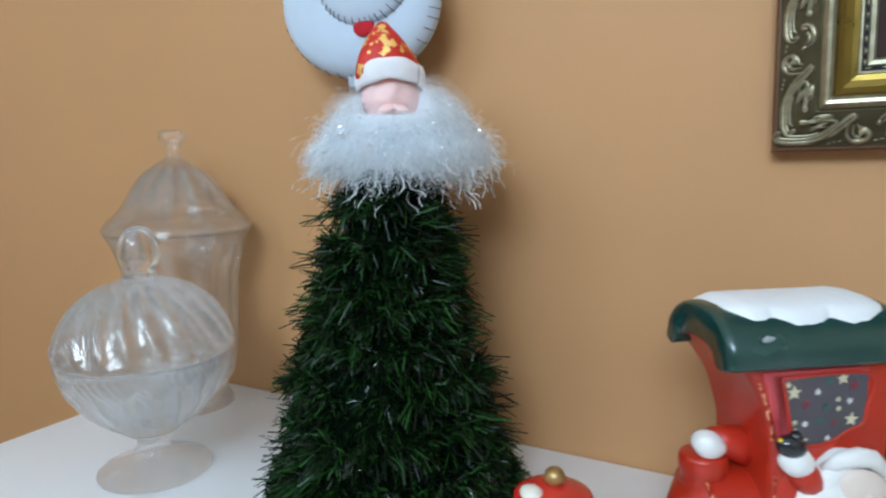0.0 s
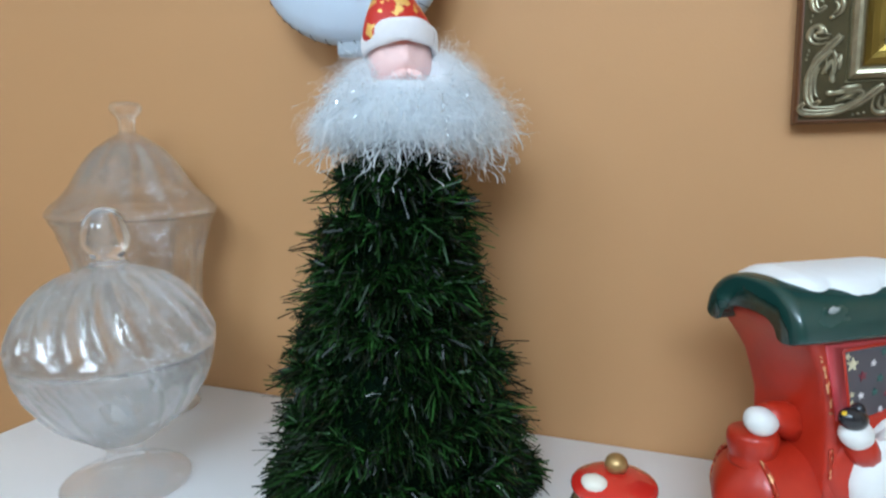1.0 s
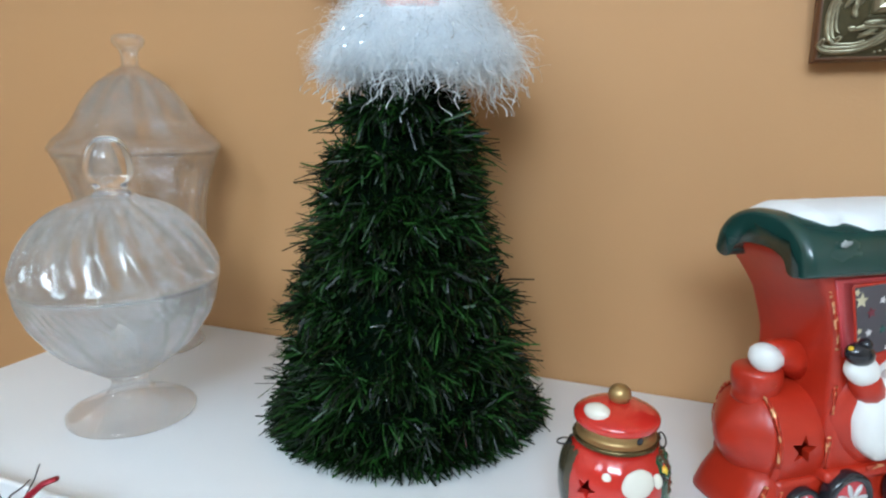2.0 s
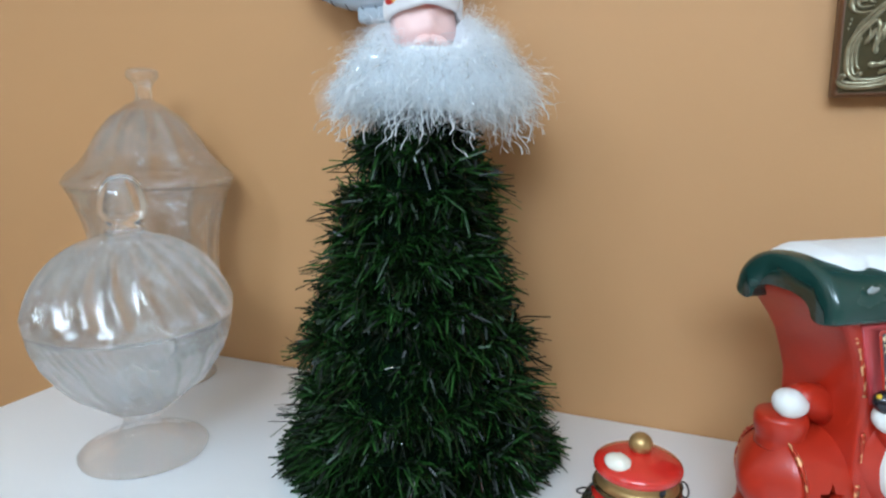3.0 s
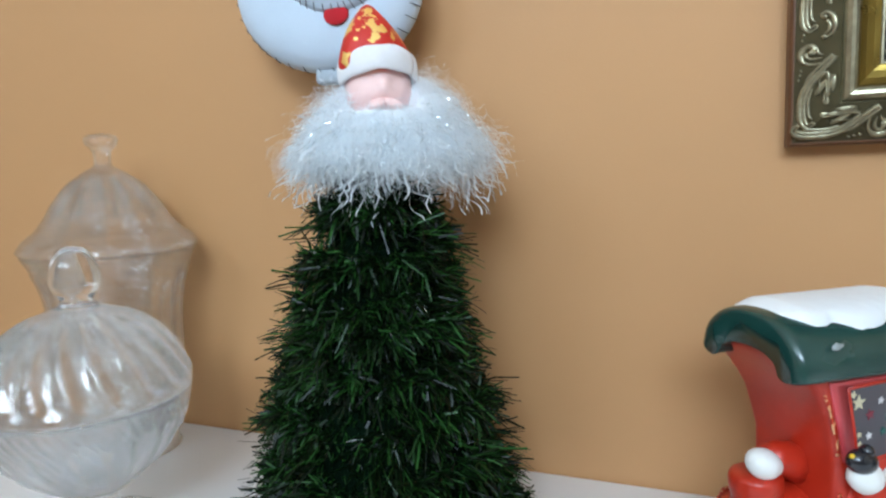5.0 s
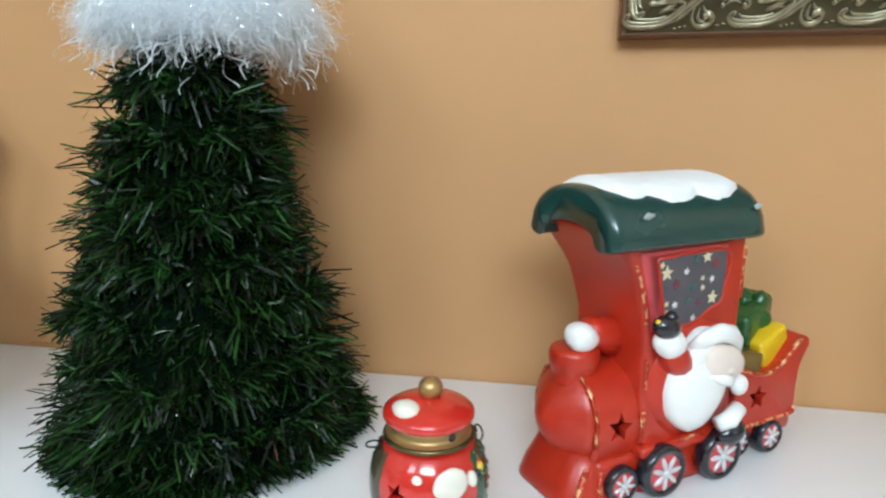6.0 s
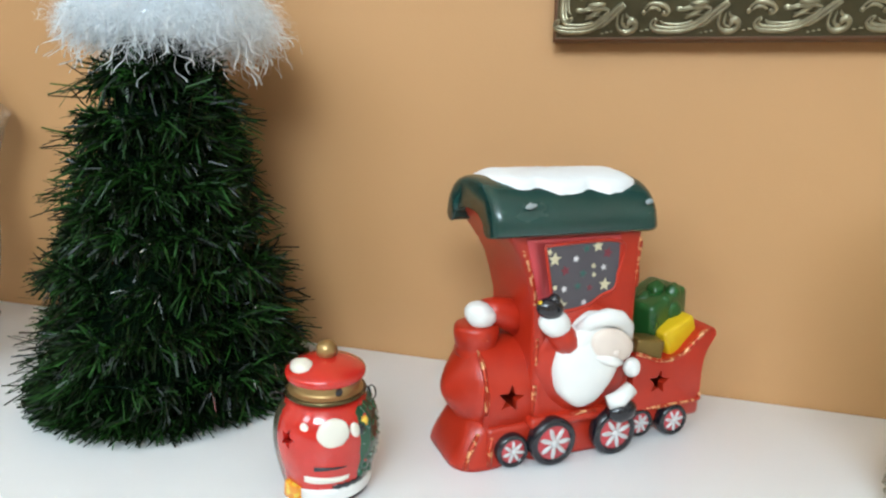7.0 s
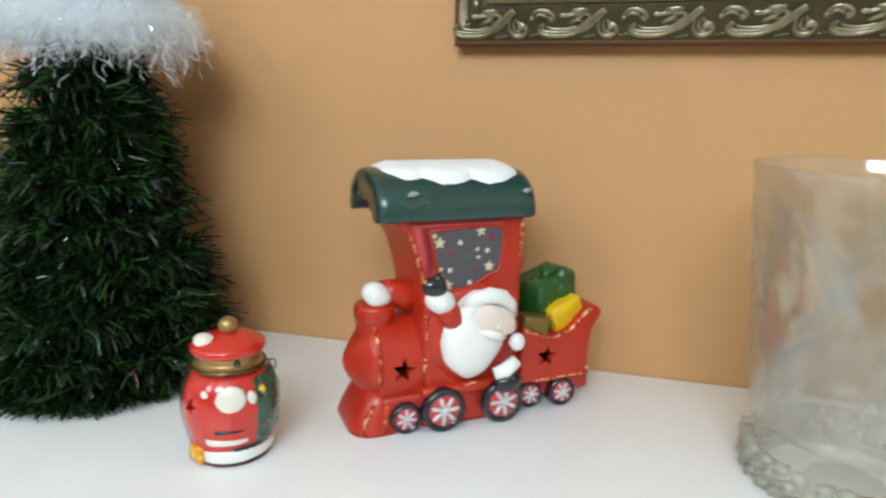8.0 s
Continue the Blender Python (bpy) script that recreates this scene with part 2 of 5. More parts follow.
def loft(rings, cap=True):
    """A skin over rings of equally many points."""
    bm = bmesh.new()
    made = [[bm.verts.new(p) for p in ring] for ring in rings]
    k = len(made[0])
    for a, b in zip(made, made[1:]):
        for i in range(k):
            bm.faces.new((a[i], a[(i + 1) % k], b[(i + 1) % k], b[i]))
    if cap:
        bm.faces.new(made[0])
        bm.faces.new(made[-1])
    return bm


def lathe(profile, seg=48, flutes=0, depth=0.0, twist=0.0, span=None, cuts=None):
    """A turned form; flutes press grooves of that depth into the stretch span of its profile."""
    bm = bmesh.new()
    rings = []
    for r, z in profile:
        if r < 1e-6:
            rings.append([bm.verts.new((0, 0, z))])
            continue
        ring = []
        for i in range(seg):
            a = 2 * math.pi * i / seg
            k = r
            if flutes and span and span[0] <= z <= span[1] and r > 0.012:
                f = min(1.0, (z - span[0]) / 0.006, (span[1] - z) / 0.006)
                k += depth * f * 0.45
                k -= depth * f * abs(math.cos(flutes / 2 * (a + twist * (z - span[0]))))
            if cuts and cuts[3] <= z <= cuts[4]:
                # leaf-shaped groups of slanting cuts, higher in the middle of each group
                g = abs(math.sin(cuts[0] / 14 * a))
                f = max(0.0, min(1.0, (z - cuts[3] - 0.022 * (1 - g)) / 0.004, (cuts[4] - z) / 0.002))
                k -= cuts[1] * f * max(0.0, math.cos(cuts[0] * (a + cuts[2] * (z - cuts[3])))) ** 0.7
            ring.append(bm.verts.new((k * math.cos(a), k * math.sin(a), z)))
        rings.append(ring)
    for a, b in zip(rings, rings[1:]):
        if len(a) == 1 and len(b) == 1:
            continue
        for i in range(seg):
            j = (i + 1) % seg
            if len(a) == 1:
                bm.faces.new((a[0], b[j], b[i]))
            elif len(b) == 1:
                bm.faces.new((a[i], a[j], b[0]))
            else:
                bm.faces.new((a[i], a[j], b[j], b[i]))
    return bm


def smooth_profile(points, n=8):
    """A Catmull-Rom line through the points."""
    out = []
    pts = [points[0], *points, points[-1]]
    for p0, p1, p2, p3 in zip(pts, pts[1:], pts[2:], pts[3:]):
        for i in range(n):
            t = i / n
            out.append(tuple(0.5 * (2 * b + (c - a) * t + (2 * a - 5 * b + 4 * c - d) * t * t + (3 * b - a - 3 * c + d) * t ** 3)
                             for a, b, c, d in zip(p0, p1, p2, p3)))
    out.append(tuple(points[-1]))
    return out


def tube(path, radii, seg=8, flat=None):
    """A tapered round rod along a path; flat squashes it along that axis."""
    pts = [Vector(p) for p in path]
    rings = []
    for i, p in enumerate(pts):
        d = (pts[min(i + 1, len(pts) - 1)] - pts[max(i - 1, 0)]).normalized()
        s = d.cross(Vector((0.13, 0.31, 0.94))).normalized()
        u = s.cross(d)
        r = radii[i] if isinstance(radii, (list, tuple)) else radii
        ring = []
        for k in range(seg):
            a = 2 * math.pi * k / seg
            o = s * (math.cos(a) * r) + u * (math.sin(a) * r)
            if flat:
                o = Vector([c * f for c, f in zip(o, flat)])
            ring.append(p + o)
        rings.append(ring)
    return loft(rings)


def blob(c, r, turn=(0, 0, 0), rough=0.0, freq=60.0, sub=3, taper=0.0):
    """A rounded lump, turned by degrees, with an uneven skin."""
    bm = bmesh.new()
    bmesh.ops.create_icosphere(bm, subdivisions=sub, radius=1)
    m = Euler([radians(a) for a in turn]).to_matrix()
    for v in bm.verts:
        p = v.co.copy()
        k = 1 + taper * p.z
        q = Vector((p.x * r[0] * k, p.y * r[1] * k, p.z * r[2]))
        if rough:
            q *= 1 + rough * noise.noise((q + Vector(c)) * freq)
        v.co = m @ q + Vector(c)
    return bm


def plate(outline, y0, y1, bevel=0.0):
    """A flat piece with an outline in x and z, from y0 back to y1."""
    bm = loft([[(x, y0, z) for x, z in outline], [(x, y1, z) for x, z in outline]])
    if bevel:
        front = [e for e in bm.edges if all(abs(v.co.y - y0) < 1e-7 for v in e.verts)]
        bmesh.ops.bevel(bm, geom=front, offset=bevel, segments=2, affect="EDGES", profile=0.5)
    return bm


def star(x, z, r, turn=0.0, points=5, inner=0.45):
    return [(x + math.sin(math.pi * i / points + turn) * (r if i % 2 == 0 else r * inner),
             z + math.cos(math.pi * i / points + turn) * (r if i % 2 == 0 else r * inner)) for i in range(2 * points)]


def carve(ob, cutter):
    """Cuts the mesh cutter out of the mesh of ob for good."""
    me = bpy.data.meshes.new("cutter")
    bmesh.ops.recalc_face_normals(cutter, faces=cutter.faces)
    cutter.to_mesh(me)
    cutter.free()
    knife = new("cutter", me)
    knife.parent = ob.parent
    mod = ob.modifiers.new("carve", "BOOLEAN")
    mod.object, mod.operation, mod.solver = knife, "DIFFERENCE", "EXACT"
    bpy.context.view_layer.update()
    done = bpy.data.meshes.new_from_object(ob.evaluated_get(bpy.context.evaluated_depsgraph_get()))
    ob.modifiers.clear()
    done.set_sharp_from_angle(angle=radians(32))
    ob.data = done
    bpy.data.objects.remove(knife)


# ---- the room ----
def structure(name, bm, material, label, category, smooth=False):
    return tagged(mesh_object(name, bm, material, smooth), label, category, kind="structure")


structure("wall_north", box(ROOM_X0 - 0.15, ROOM_X1 + 0.15, WALL_Y, WALL_Y + 0.15, FLOOR_Z, CEILING_Z), WALL, "warm orange painted plaster wall behind the white sideboard", "wall")
structure("wall_west", box(ROOM_X0 - 0.15, ROOM_X0, ROOM_Y0, WALL_Y, FLOOR_Z, CEILING_Z), PLAIN, "plain cream painted side wall", "wall")
structure("wall_east", box(ROOM_X1, ROOM_X1 + 0.15, ROOM_Y0, WALL_Y, FLOOR_Z, CEILING_Z), PLAIN, "plain cream painted side wall", "wall")
structure("floor", box(ROOM_X0 - 0.15, ROOM_X1 + 0.15, ROOM_Y0 - 0.15, WALL_Y + 0.15, FLOOR_Z - 0.1, FLOOR_Z), FLOORING, "brown wooden floor of the room", "floor")
structure("ceiling", box(ROOM_X0 - 0.15, ROOM_X1 + 0.15, ROOM_Y0 - 0.15, WALL_Y + 0.15, CEILING_Z, CEILING_Z + 0.1), CEIL, "white painted ceiling", "ceiling")


def rear_wall():
    """The window wall behind the camera: piers between and beside the openings, a strip above and below."""
    bm = bmesh.new()
    xs = [ROOM_X0 - 0.15]
    for cx, wide, _ in WINDOWS:
        xs += [cx - wide / 2, cx + wide / 2]
    xs.append(ROOM_X1 + 0.15)
    blocks = [(xs[0], xs[-1], FLOOR_Z, WINDOW_Z0), (xs[0], xs[-1], WINDOW_Z1, CEILING_Z)]
    blocks += [(xs[i], xs[i + 1], WINDOW_Z0, WINDOW_Z1) for i in range(0, len(xs), 2)]
    for x0, x1, z0, z1 in blocks:
        b = box(x0, x1, ROOM_Y0 - 0.15, ROOM_Y0, z0, z1)
        me = bpy.data.meshes.new("block")
        b.to_mesh(me)
        b.free()
        bm.from_mesh(me)
        bpy.data.meshes.remove(me)
    return structure("wall_south", bm, PLAIN, "plain cream wall with two window openings", "wall")


rear_wall()
for i, (cx, wide, _) in enumerate(WINDOWS):
    w = thing(f"window_{i + 1}", pose(cx, ROOM_Y0 - 0.10, 0), "white framed window with a clear pane", "window", kind="structure")
    for x0, x1, z0, z1 in ((-wide / 2, -wide / 2 + 0.03, WINDOW_Z0, WINDOW_Z1), (wide / 2 - 0.03, wide / 2, WINDOW_Z0, WINDOW_Z1),
                           (-wide / 2 + 0.03, wide / 2 - 0.03, WINDOW_Z0, WINDOW_Z0 + 0.03), (-wide / 2 + 0.03, wide / 2 - 0.03, WINDOW_Z1 - 0.03, WINDOW_Z1)):
        part("window_frame", box(x0, x1, -0.02, 0.02, z0, z1, 0.003), CEIL, w)
    p = part("pane", box(-wide / 2 + 0.03, wide / 2 - 0.03, -0.003, 0.003, WINDOW_Z0 + 0.03, WINDOW_Z1 - 0.03), PANE, w, smooth=False)
    p.visible_shadow = False


def sideboard():
    x1, y0 = 0.78, 0.03
    s = thing("sideboard", pose(0, 0, 0), "white lacquered sideboard with a smooth plain top", "sideboard")
    part("top", box(LEFT_END, x1, y0, WALL_Y - 0.0015, -0.028, 0, 0.002), SHELF, s)
    part("body", box(LEFT_END + 0.02, x1 - 0.02, y0 + 0.03, WALL_Y - 0.004, FLOOR_Z + 0.06, -0.028), SHELF, s, smooth=False)
    for i in range(3):
        w = (x1 - LEFT_END - 0.04) / 3
        d = part("door", box(LEFT_END + 0.023 + i * w, LEFT_END + 0.017 + (i + 1) * w, y0 + 0.01, y0 + 0.03, FLOOR_Z + 0.07, -0.035, 0.002), SHELF, s)
        part("handle", tube([(LEFT_END + 0.06 + i * w, y0 - 0.012, z) for z in (-0.30, -0.24, -0.18)], 0.005), SILVER, d)
    part("plinth", box(LEFT_END + 0.04, x1 - 0.04, y0 + 0.06, WALL_Y - 0.01, FLOOR_Z, FLOOR_Z + 0.06), SHELF, s, smooth=False)


sideboard()


# ---- the framed picture ----
def ornament_parts():
    """One repeat of the scrollwork, 90 mm long and 27 mm high, lying in x and z with its face to -y."""
    out = []

    def sweep(path, r0, r1, peak=0.4):
        k = len(path)
        rad = [1.6 * max(0.0004, (r0 + (r1 - r0) * i / (k - 1)) * (0.25 + 0.75 * min(1, (i + 1) / (k * peak)))) for i in range(k)]
        out.append(tube(path, rad, 8, (1, 0.75, 1)))

    def arc(pts, r0, r1):
        sweep([(x, 0, z) for x, z in smooth_profile(pts, 7)], r0, r1)

    arc([(0.0034, 0.0153), (0.0002, 0.0105), (0.004, 0.0062), (0.012, 0.0046), (0.029, 0.0050), (0.0425, 0.0102), (0.0595, 0.0250), (0.0646, 0.0275)], 0.0015, 0.0011)
    arc([(0.0060, 0.0140), (0.0035, 0.0102), (0.010, 0.0078), (0.025, 0.0076), (0.038, 0.0108), (0.052, 0.0215)], 0.0011, 0.0010)
    arc([(0.0085, 0.0135), (0.013, 0.0108), (0.027, 0.0103), (0.037, 0.0126)], 0.0009, 0.0008)
    arc([(0.036, 0.0062), (0.047, 0.0100), (0.058, 0.0190), (0.066, 0.0265)], 0.0007, 0.0010)
    arc([(0.0600, 0.0200), (0.0592, 0.0120), (0.0620, 0.0062), (0.0680, 0.0040), (0.0745, 0.0062), (0.0765, 0.0105), (0.0735, 0.0135), (0.0695, 0.0118)], 0.0013, 0.0017)
    arc([(0.0645, 0.0190), (0.0640, 0.0120), (0.0665, 0.0085), (0.0705, 0.0080)], 0.0009, 0.0009)
    arc([(0.0670, 0.0200), (0.0690, 0.0165), (0.0740, 0.0155)], 0.0008, 0.0006)
    arc([(0.0820, 0.0210), (0.0865, 0.0262), (0.0925, 0.0272), (0.1005, 0.0255), (0.1045, 0.0215), (0.1025, 0.0188), (0.0995, 0.0200)], 0.0013, 0.0012)
    arc([(0.0855, 0.0205), (0.0890, 0.0235), (0.0940, 0.0235), (0.0975, 0.0215)], 0.0009, 0.0008)
    for x, z, r in ((0.0702, 0.0115, 0.0021), (0.0828, 0.0205, 0.0021), (0.1005, 0.0205, 0.0018), (0.0045, 0.0148, 0.0015)):
        out.append(blob((x, -0.0006, z), (r, r * 0.8, r), sub=2))
    for x, z, lx, a in ((0.0330, 0.0235, 0.0105, -14), (0.0400, 0.0270, 0.0085, -4), (0.0375, 0.0190, 0.0090, -28), (0.0255, 0.0225, 0.0050, 8)):
        out.append(blob((x, 0.0002, z), (lx, 0.0016, 0.0021), (0, a, 0), sub=2, rough=0.15, freq=500))
        out.append(tube([(x - lx * 0.8, -0.0012, z), (x, -0.0018, z), (x + lx, -0.0006, z - 0.0008)], 0.0005, 5))
    arc([(0.0520, 0.0225), (0.0450, 0.0240), (0.0300, 0.0236)], 0.0012, 0.0005)
    for k in range(3):
        out.append(blob((0.046 + 0.0042 * k, 0, 0.0032 + 0.0008 * k), (0.0017, 0.001, 0.0010), sub=1))
    for k in range(2):
        out.append(blob((0.082 + 0.005 * k, 0, 0.0050 + 0.001 * k), (0.0022, 0.0008, 0.0008), sub=1))
    return out


def merged(bms):
    bm = bmesh.new()
    for b in bms:
        me = bpy.data.meshes.new("piece")
        b.to_mesh(me)
        b.free()
        bm.from_mesh(me)
        bpy.data.meshes.remove(me)
    return bm


def picture():
    x0, z0, wide, high = -0.0335, 0.3092, 0.54, 0.45
    f = thing("framed_picture", pose(x0, WALL_Y, z0, 1.4, -0.6, 0), "dark picture in an ornate silver and gold frame on the wall", "picture frame")
    # moulding as steps inward: (inset, depth out from the wall)
    bands = [("outer_edge", BROWN, [(0.0, 0.001), (0.0, 0.017), (0.0008, 0.0195), (0.0024, 0.0210), (0.0034, 0.0210)]),
             ("ornate_band", PEWTER, [(0.0034, 0.0210), (0.0310, 0.0412), (0.0325, 0.0405)]),
             ("silver_bead", SILVER, [(0.0325, 0.0405), (0.0338, 0.0450), (0.0365, 0.048), (0.0390, 0.0475), (0.0415, 0.0445)]),
             ("gilt_cove", GILT, [(0.0415, 0.0445), (0.0435, 0.0405), (0.0480, 0.0365), (0.0530, 0.0340), (0.0570, 0.0335)]),
             ("silver_line", SILVER, [(0.0570, 0.0335), (0.0577, 0.0348), (0.0592, 0.0348), (0.0597, 0.0335)]),
             ("dark_groove", GROOVE, [(0.0597, 0.0335), (0.0600, 0.0300), (0.0632, 0.0300)]),
             ("inner_slip", SILVER, [(0.0632, 0.0300), (0.0640, 0.0318), (0.0672, 0.0315), (0.0690, 0.028), (0.0695, 0.010)])]
    for name, material, prof in bands:
        bm = bmesh.new()
        rings = []
        for inset, out in prof:
            rings.append([bm.verts.new(p) for p in ((inset, -out, inset), (wide - inset, -out, inset), (wide - inset, -out, high - inset), (inset, -out, high - inset))])
        for a, b in zip(rings, rings[1:]):
            for i in range(4):
                bm.faces.new((a[i], a[(i + 1) % 4], b[(i + 1) % 4], b[i]))
        part(name, bm, material, f, smooth=False)
    part("canvas", box(0.068, wide - 0.068, -0.016, -0.012, 0.068, high - 0.068), CANVAS, f, "dark brown painted canvas", smooth=False)
    first = part("scroll_ornament", merged(ornament_parts()), SILVER, f, "raised rubbed silver scrollwork")
    rest = Matrix.Translation((0.0015, -0.0216, 0.0036)) @ Matrix.Rotation(radians(36.3), 4, "X") @ Matrix.Diagonal((0.86, 1, 1.08, 1))
    first.matrix_local = rest
    for k in range(1, 7):
        o = new("scroll_ornament", first.data)
        o.parent = f
        o.matrix_local = Matrix.Translation((0.0770 * k, 0, 0)) @ rest
    side = Matrix.Translation((0.0036, -0.0216, 0.012)) @ Matrix.Rotation(radians(-36.3), 4, "Z") @ Matrix(((0, 0, 1, 0), (0, 1, 0, 0), (1, 0, 0, 0), (0, 0, 0, 1))) @ Matrix.Diagonal((0.80, 1, 1.08, 1))
    for k in range(6):
        o = new("scroll_ornament", first.data)
        o.parent = f
        o.matrix_local = Matrix.Translation((0, 0, 0.002 + 0.0715 * k)) @ side
    # beads along the dark groove
    bead = None
    for k in range(38):
        for x, z in ((0.064 + 0.0109 * k, 0.0617), (0.0617, 0.066 + 0.0086 * k)):
            if x > wide - 0.062 or z > high - 0.062:
                continue
            if bead is None:
                o = bead = part("bead", blob((0, 0, 0), (0.0030, 0.0014, 0.0011), sub=1), SILVER, f)
            else:
                o = new("bead", bead.data)
                o.parent = f
            o.matrix_local = pose(x, -0.0305, z, 0, 0 if z < 0.064 else 90, 0)


picture()


# ---- the tinsel tree with its bearded head ----
TREE_AT = (-0.3415, 0.4330)


def needles(rng, spots, dirs, lengths, widths, droop):
    """Thin bent strips: three cross-lines each."""
    k = len(spots)
    ref = rng.normal(size=(k, 3))
    side = np.cross(dirs, ref)
    side /= np.linalg.norm(side, axis=1)[:, None]
    mid = spots + dirs * (lengths * 0.5)[:, None] + np.array([0, 0, -1]) * (droop * lengths * 0.12)[:, None]
    end = spots + dirs * lengths[:, None] + np.array([0, 0, -1]) * (droop * lengths * 0.42)[:, None]
    curl = np.cross(dirs, side) * (rng.normal(0, 0.11, k) * lengths)[:, None]
    mid, end = mid + curl, end - curl * 0.6
    w = side * widths[:, None] / 2
    v = np.stack([spots - w, spots + w, mid + w, mid - w, end + w * 0.8, end - w * 0.8], axis=1).reshape(-1, 3)
    base = np.arange(k)[:, None] * 6
    f = np.concatenate([base + np.array([[0, 1, 2, 3]]), base + np.array([[3, 2, 4, 5]])])
    return v.tolist(), f.tolist()


def tinsel_tree():
    t = thing("tinsel_tree", pose(*TREE_AT, 0), "dark green tinsel cone tree with a bearded doll head on top", "christmas tree")
    rng = np.random.default_rng(4)
    radius = lambda z: 0.1270 - 0.232 * z
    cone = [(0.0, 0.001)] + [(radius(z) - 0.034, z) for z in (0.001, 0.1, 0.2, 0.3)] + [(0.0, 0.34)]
    part("cone", lathe(cone, 40), INNER_SHADE, t, "cone under the tinsel, blackened as the shade inside it")
    turns, count = 8.5, 31000
    q = 1 - np.sqrt(1 - rng.random(count) * 0.86)
    q = q / q.max()
    a = q * turns * 2 * np.pi + rng.normal(0, 0.05, count)
    # the garland's own thread, winding unevenly round the cone
    wander = 0.008 * np.sin(a * 0.83 + 0.4) + 0.005 * np.sin(a * 2.7 + 1.0)
    z = 0.013 + q * 0.285 + wander * np.clip(q * 12, 0, 1) + rng.normal(0, 0.0026, count) * np.clip(q * 20, 0.2, 1)
    swell = 1 + 0.05 * np.sin(a * 2.3 + 1.0) + 0.04 * np.sin(a * 5.1)
    rc = (0.1270 - 0.232 * z - 0.0245) * swell + rng.normal(0, 0.002, count)
    spots = np.stack([rc * np.cos(a), rc * np.sin(a), z], axis=1)
    out = np.stack([np.cos(a), np.sin(a), np.zeros(count)], axis=1)
    up = np.array([[0, 0, 1.0]])
    along = np.stack([-np.sin(a), np.cos(a), np.zeros(count)], axis=1)
    # strips stand out all round the thread, with a slow sway along it
    phi = rng.normal(-0.30, 0.95, count)
    lean = rng.normal(0, 0.60, count) + 0.28 * np.sin(a * 9.1 + 2 * np.sin(a * 2.3)) + 0.22 * np.sin(a * 23.0)
    dirs = out * np.cos(phi)[:, None] + up * np.sin(phi)[:, None] + along * lean[:, None]
    dirs /= np.linalg.norm(dirs, axis=1)[:, None]
    lengths = rng.uniform(0.011, 0.0240, count) * (1 + 0.22 * np.sin(a * 7.7) + 0.16 * np.sin(a * 19.1))
    room = np.where(dirs[:, 2] < 0.3, (spots[:, 2] - 0.0008) / np.maximum(-dirs[:, 2] + 0.35, 0.05), 1.0)
    lengths = np.minimum(lengths, np.maximum(room, 0.004))
    # thin places where the cone, coloured black as inner shade, shows
    thick = np.sin(a * 3.1 + 1) + np.sin(a * 7.3 + 40 * z) + np.sin(z * 95 + np.cos(a) * 4) + rng.normal(0, 0.7, count)
    keep = (thick > -0.70) | (z < 0.02)
    spots, dirs, lengths = spots[keep], dirs[keep], lengths[keep]
    count = len(spots)
    v, f = needles(rng, spots, dirs, lengths, rng.uniform(0.0010, 0.0021, count), rng.uniform(0.1, 1.2, count))
    raw_part("tinsel_garland", v, f, NEEDLE, t, "dark green tinsel garland wound in rows", "stuff")
    # a short, dense undergrowth on the cone and a skirt at the foot
    n = 9000
    ua = rng.uniform(0, 2 * np.pi, n)
    uz = np.where(np.arange(n) < 2600, rng.uniform(0.004, 0.016, n), 0.30 * (1 - np.sqrt(rng.random(n))) + 0.012)
    ur = 0.1270 - 0.232 * uz - 0.0345
    flat = np.where(np.arange(n) < 2600, rng.normal(-0.02, 0.06, n), rng.normal(-0.2, 0.5, n))
    swing = rng.normal(0, 0.5, n)
    under = np.stack([np.cos(ua) - swing * np.sin(ua), np.sin(ua) + swing * np.cos(ua), flat], axis=1)
    under /= np.linalg.norm(under, axis=1)[:, None]
    reach = np.where(np.arange(n) < 2600, rng.uniform(0.018, 0.036, n), rng.uniform(0.006, 0.014, n))
    reach = np.minimum(reach, np.where(under[:, 2] < 0, (uz - 0.0008) / np.maximum(-under[:, 2] + 0.12, 0.02), 1.0))
    v2, f2 = needles(rng, np.stack([ur * np.cos(ua), ur * np.sin(ua), uz], axis=1), under, reach, rng.uniform(0.0010, 0.0022, n), rng.uniform(0.0, 0.2, n))
    raw_part("tinsel_underlayer", v2, f2, NEEDLE, t, "short dark green strips close to the cone", "stuff")
    # longer sprays that stick out of the rows in bunches
    n, each = 90, 13
    za = rng.uniform(0.03, 0.275, n)
    aa = np.repeat(rng.uniform(0, 2 * np.pi, n), each) + rng.normal(0, 0.07, n * each)
    zz = np.repeat(za, each) + rng.normal(0, 0.006, n * each)
    rr = 0.1270 - 0.232 * zz - 0.022
    tilt = np.repeat(rng.normal(-0.05, 0.22, n), each) + rng.normal(0, 0.16, n * each)
    lean = np.repeat(rng.normal(0, 0.25, n), each) + rng.normal(0, 0.12, n * each)
    spray = np.stack([np.cos(aa) - lean * np.sin(aa), np.sin(aa) + lean * np.cos(aa), tilt], axis=1)
    spray /= np.linalg.norm(spray, axis=1)[:, None]
    v2, f2 = needles(rng, np.stack([rr * np.cos(aa), rr * np.sin(aa), zz], axis=1), spray, rng.uniform(0.022, 0.038, n * each),
                     rng.uniform(0.0009, 0.0017, n * each), rng.uniform(0.0, 0.5, n * each))
    raw_part("tinsel_spray", v2, f2, NEEDLE, t, "longer green strips sticking out", "stuff")
    k = 330
    pick = rng.choice(count, k, replace=False)
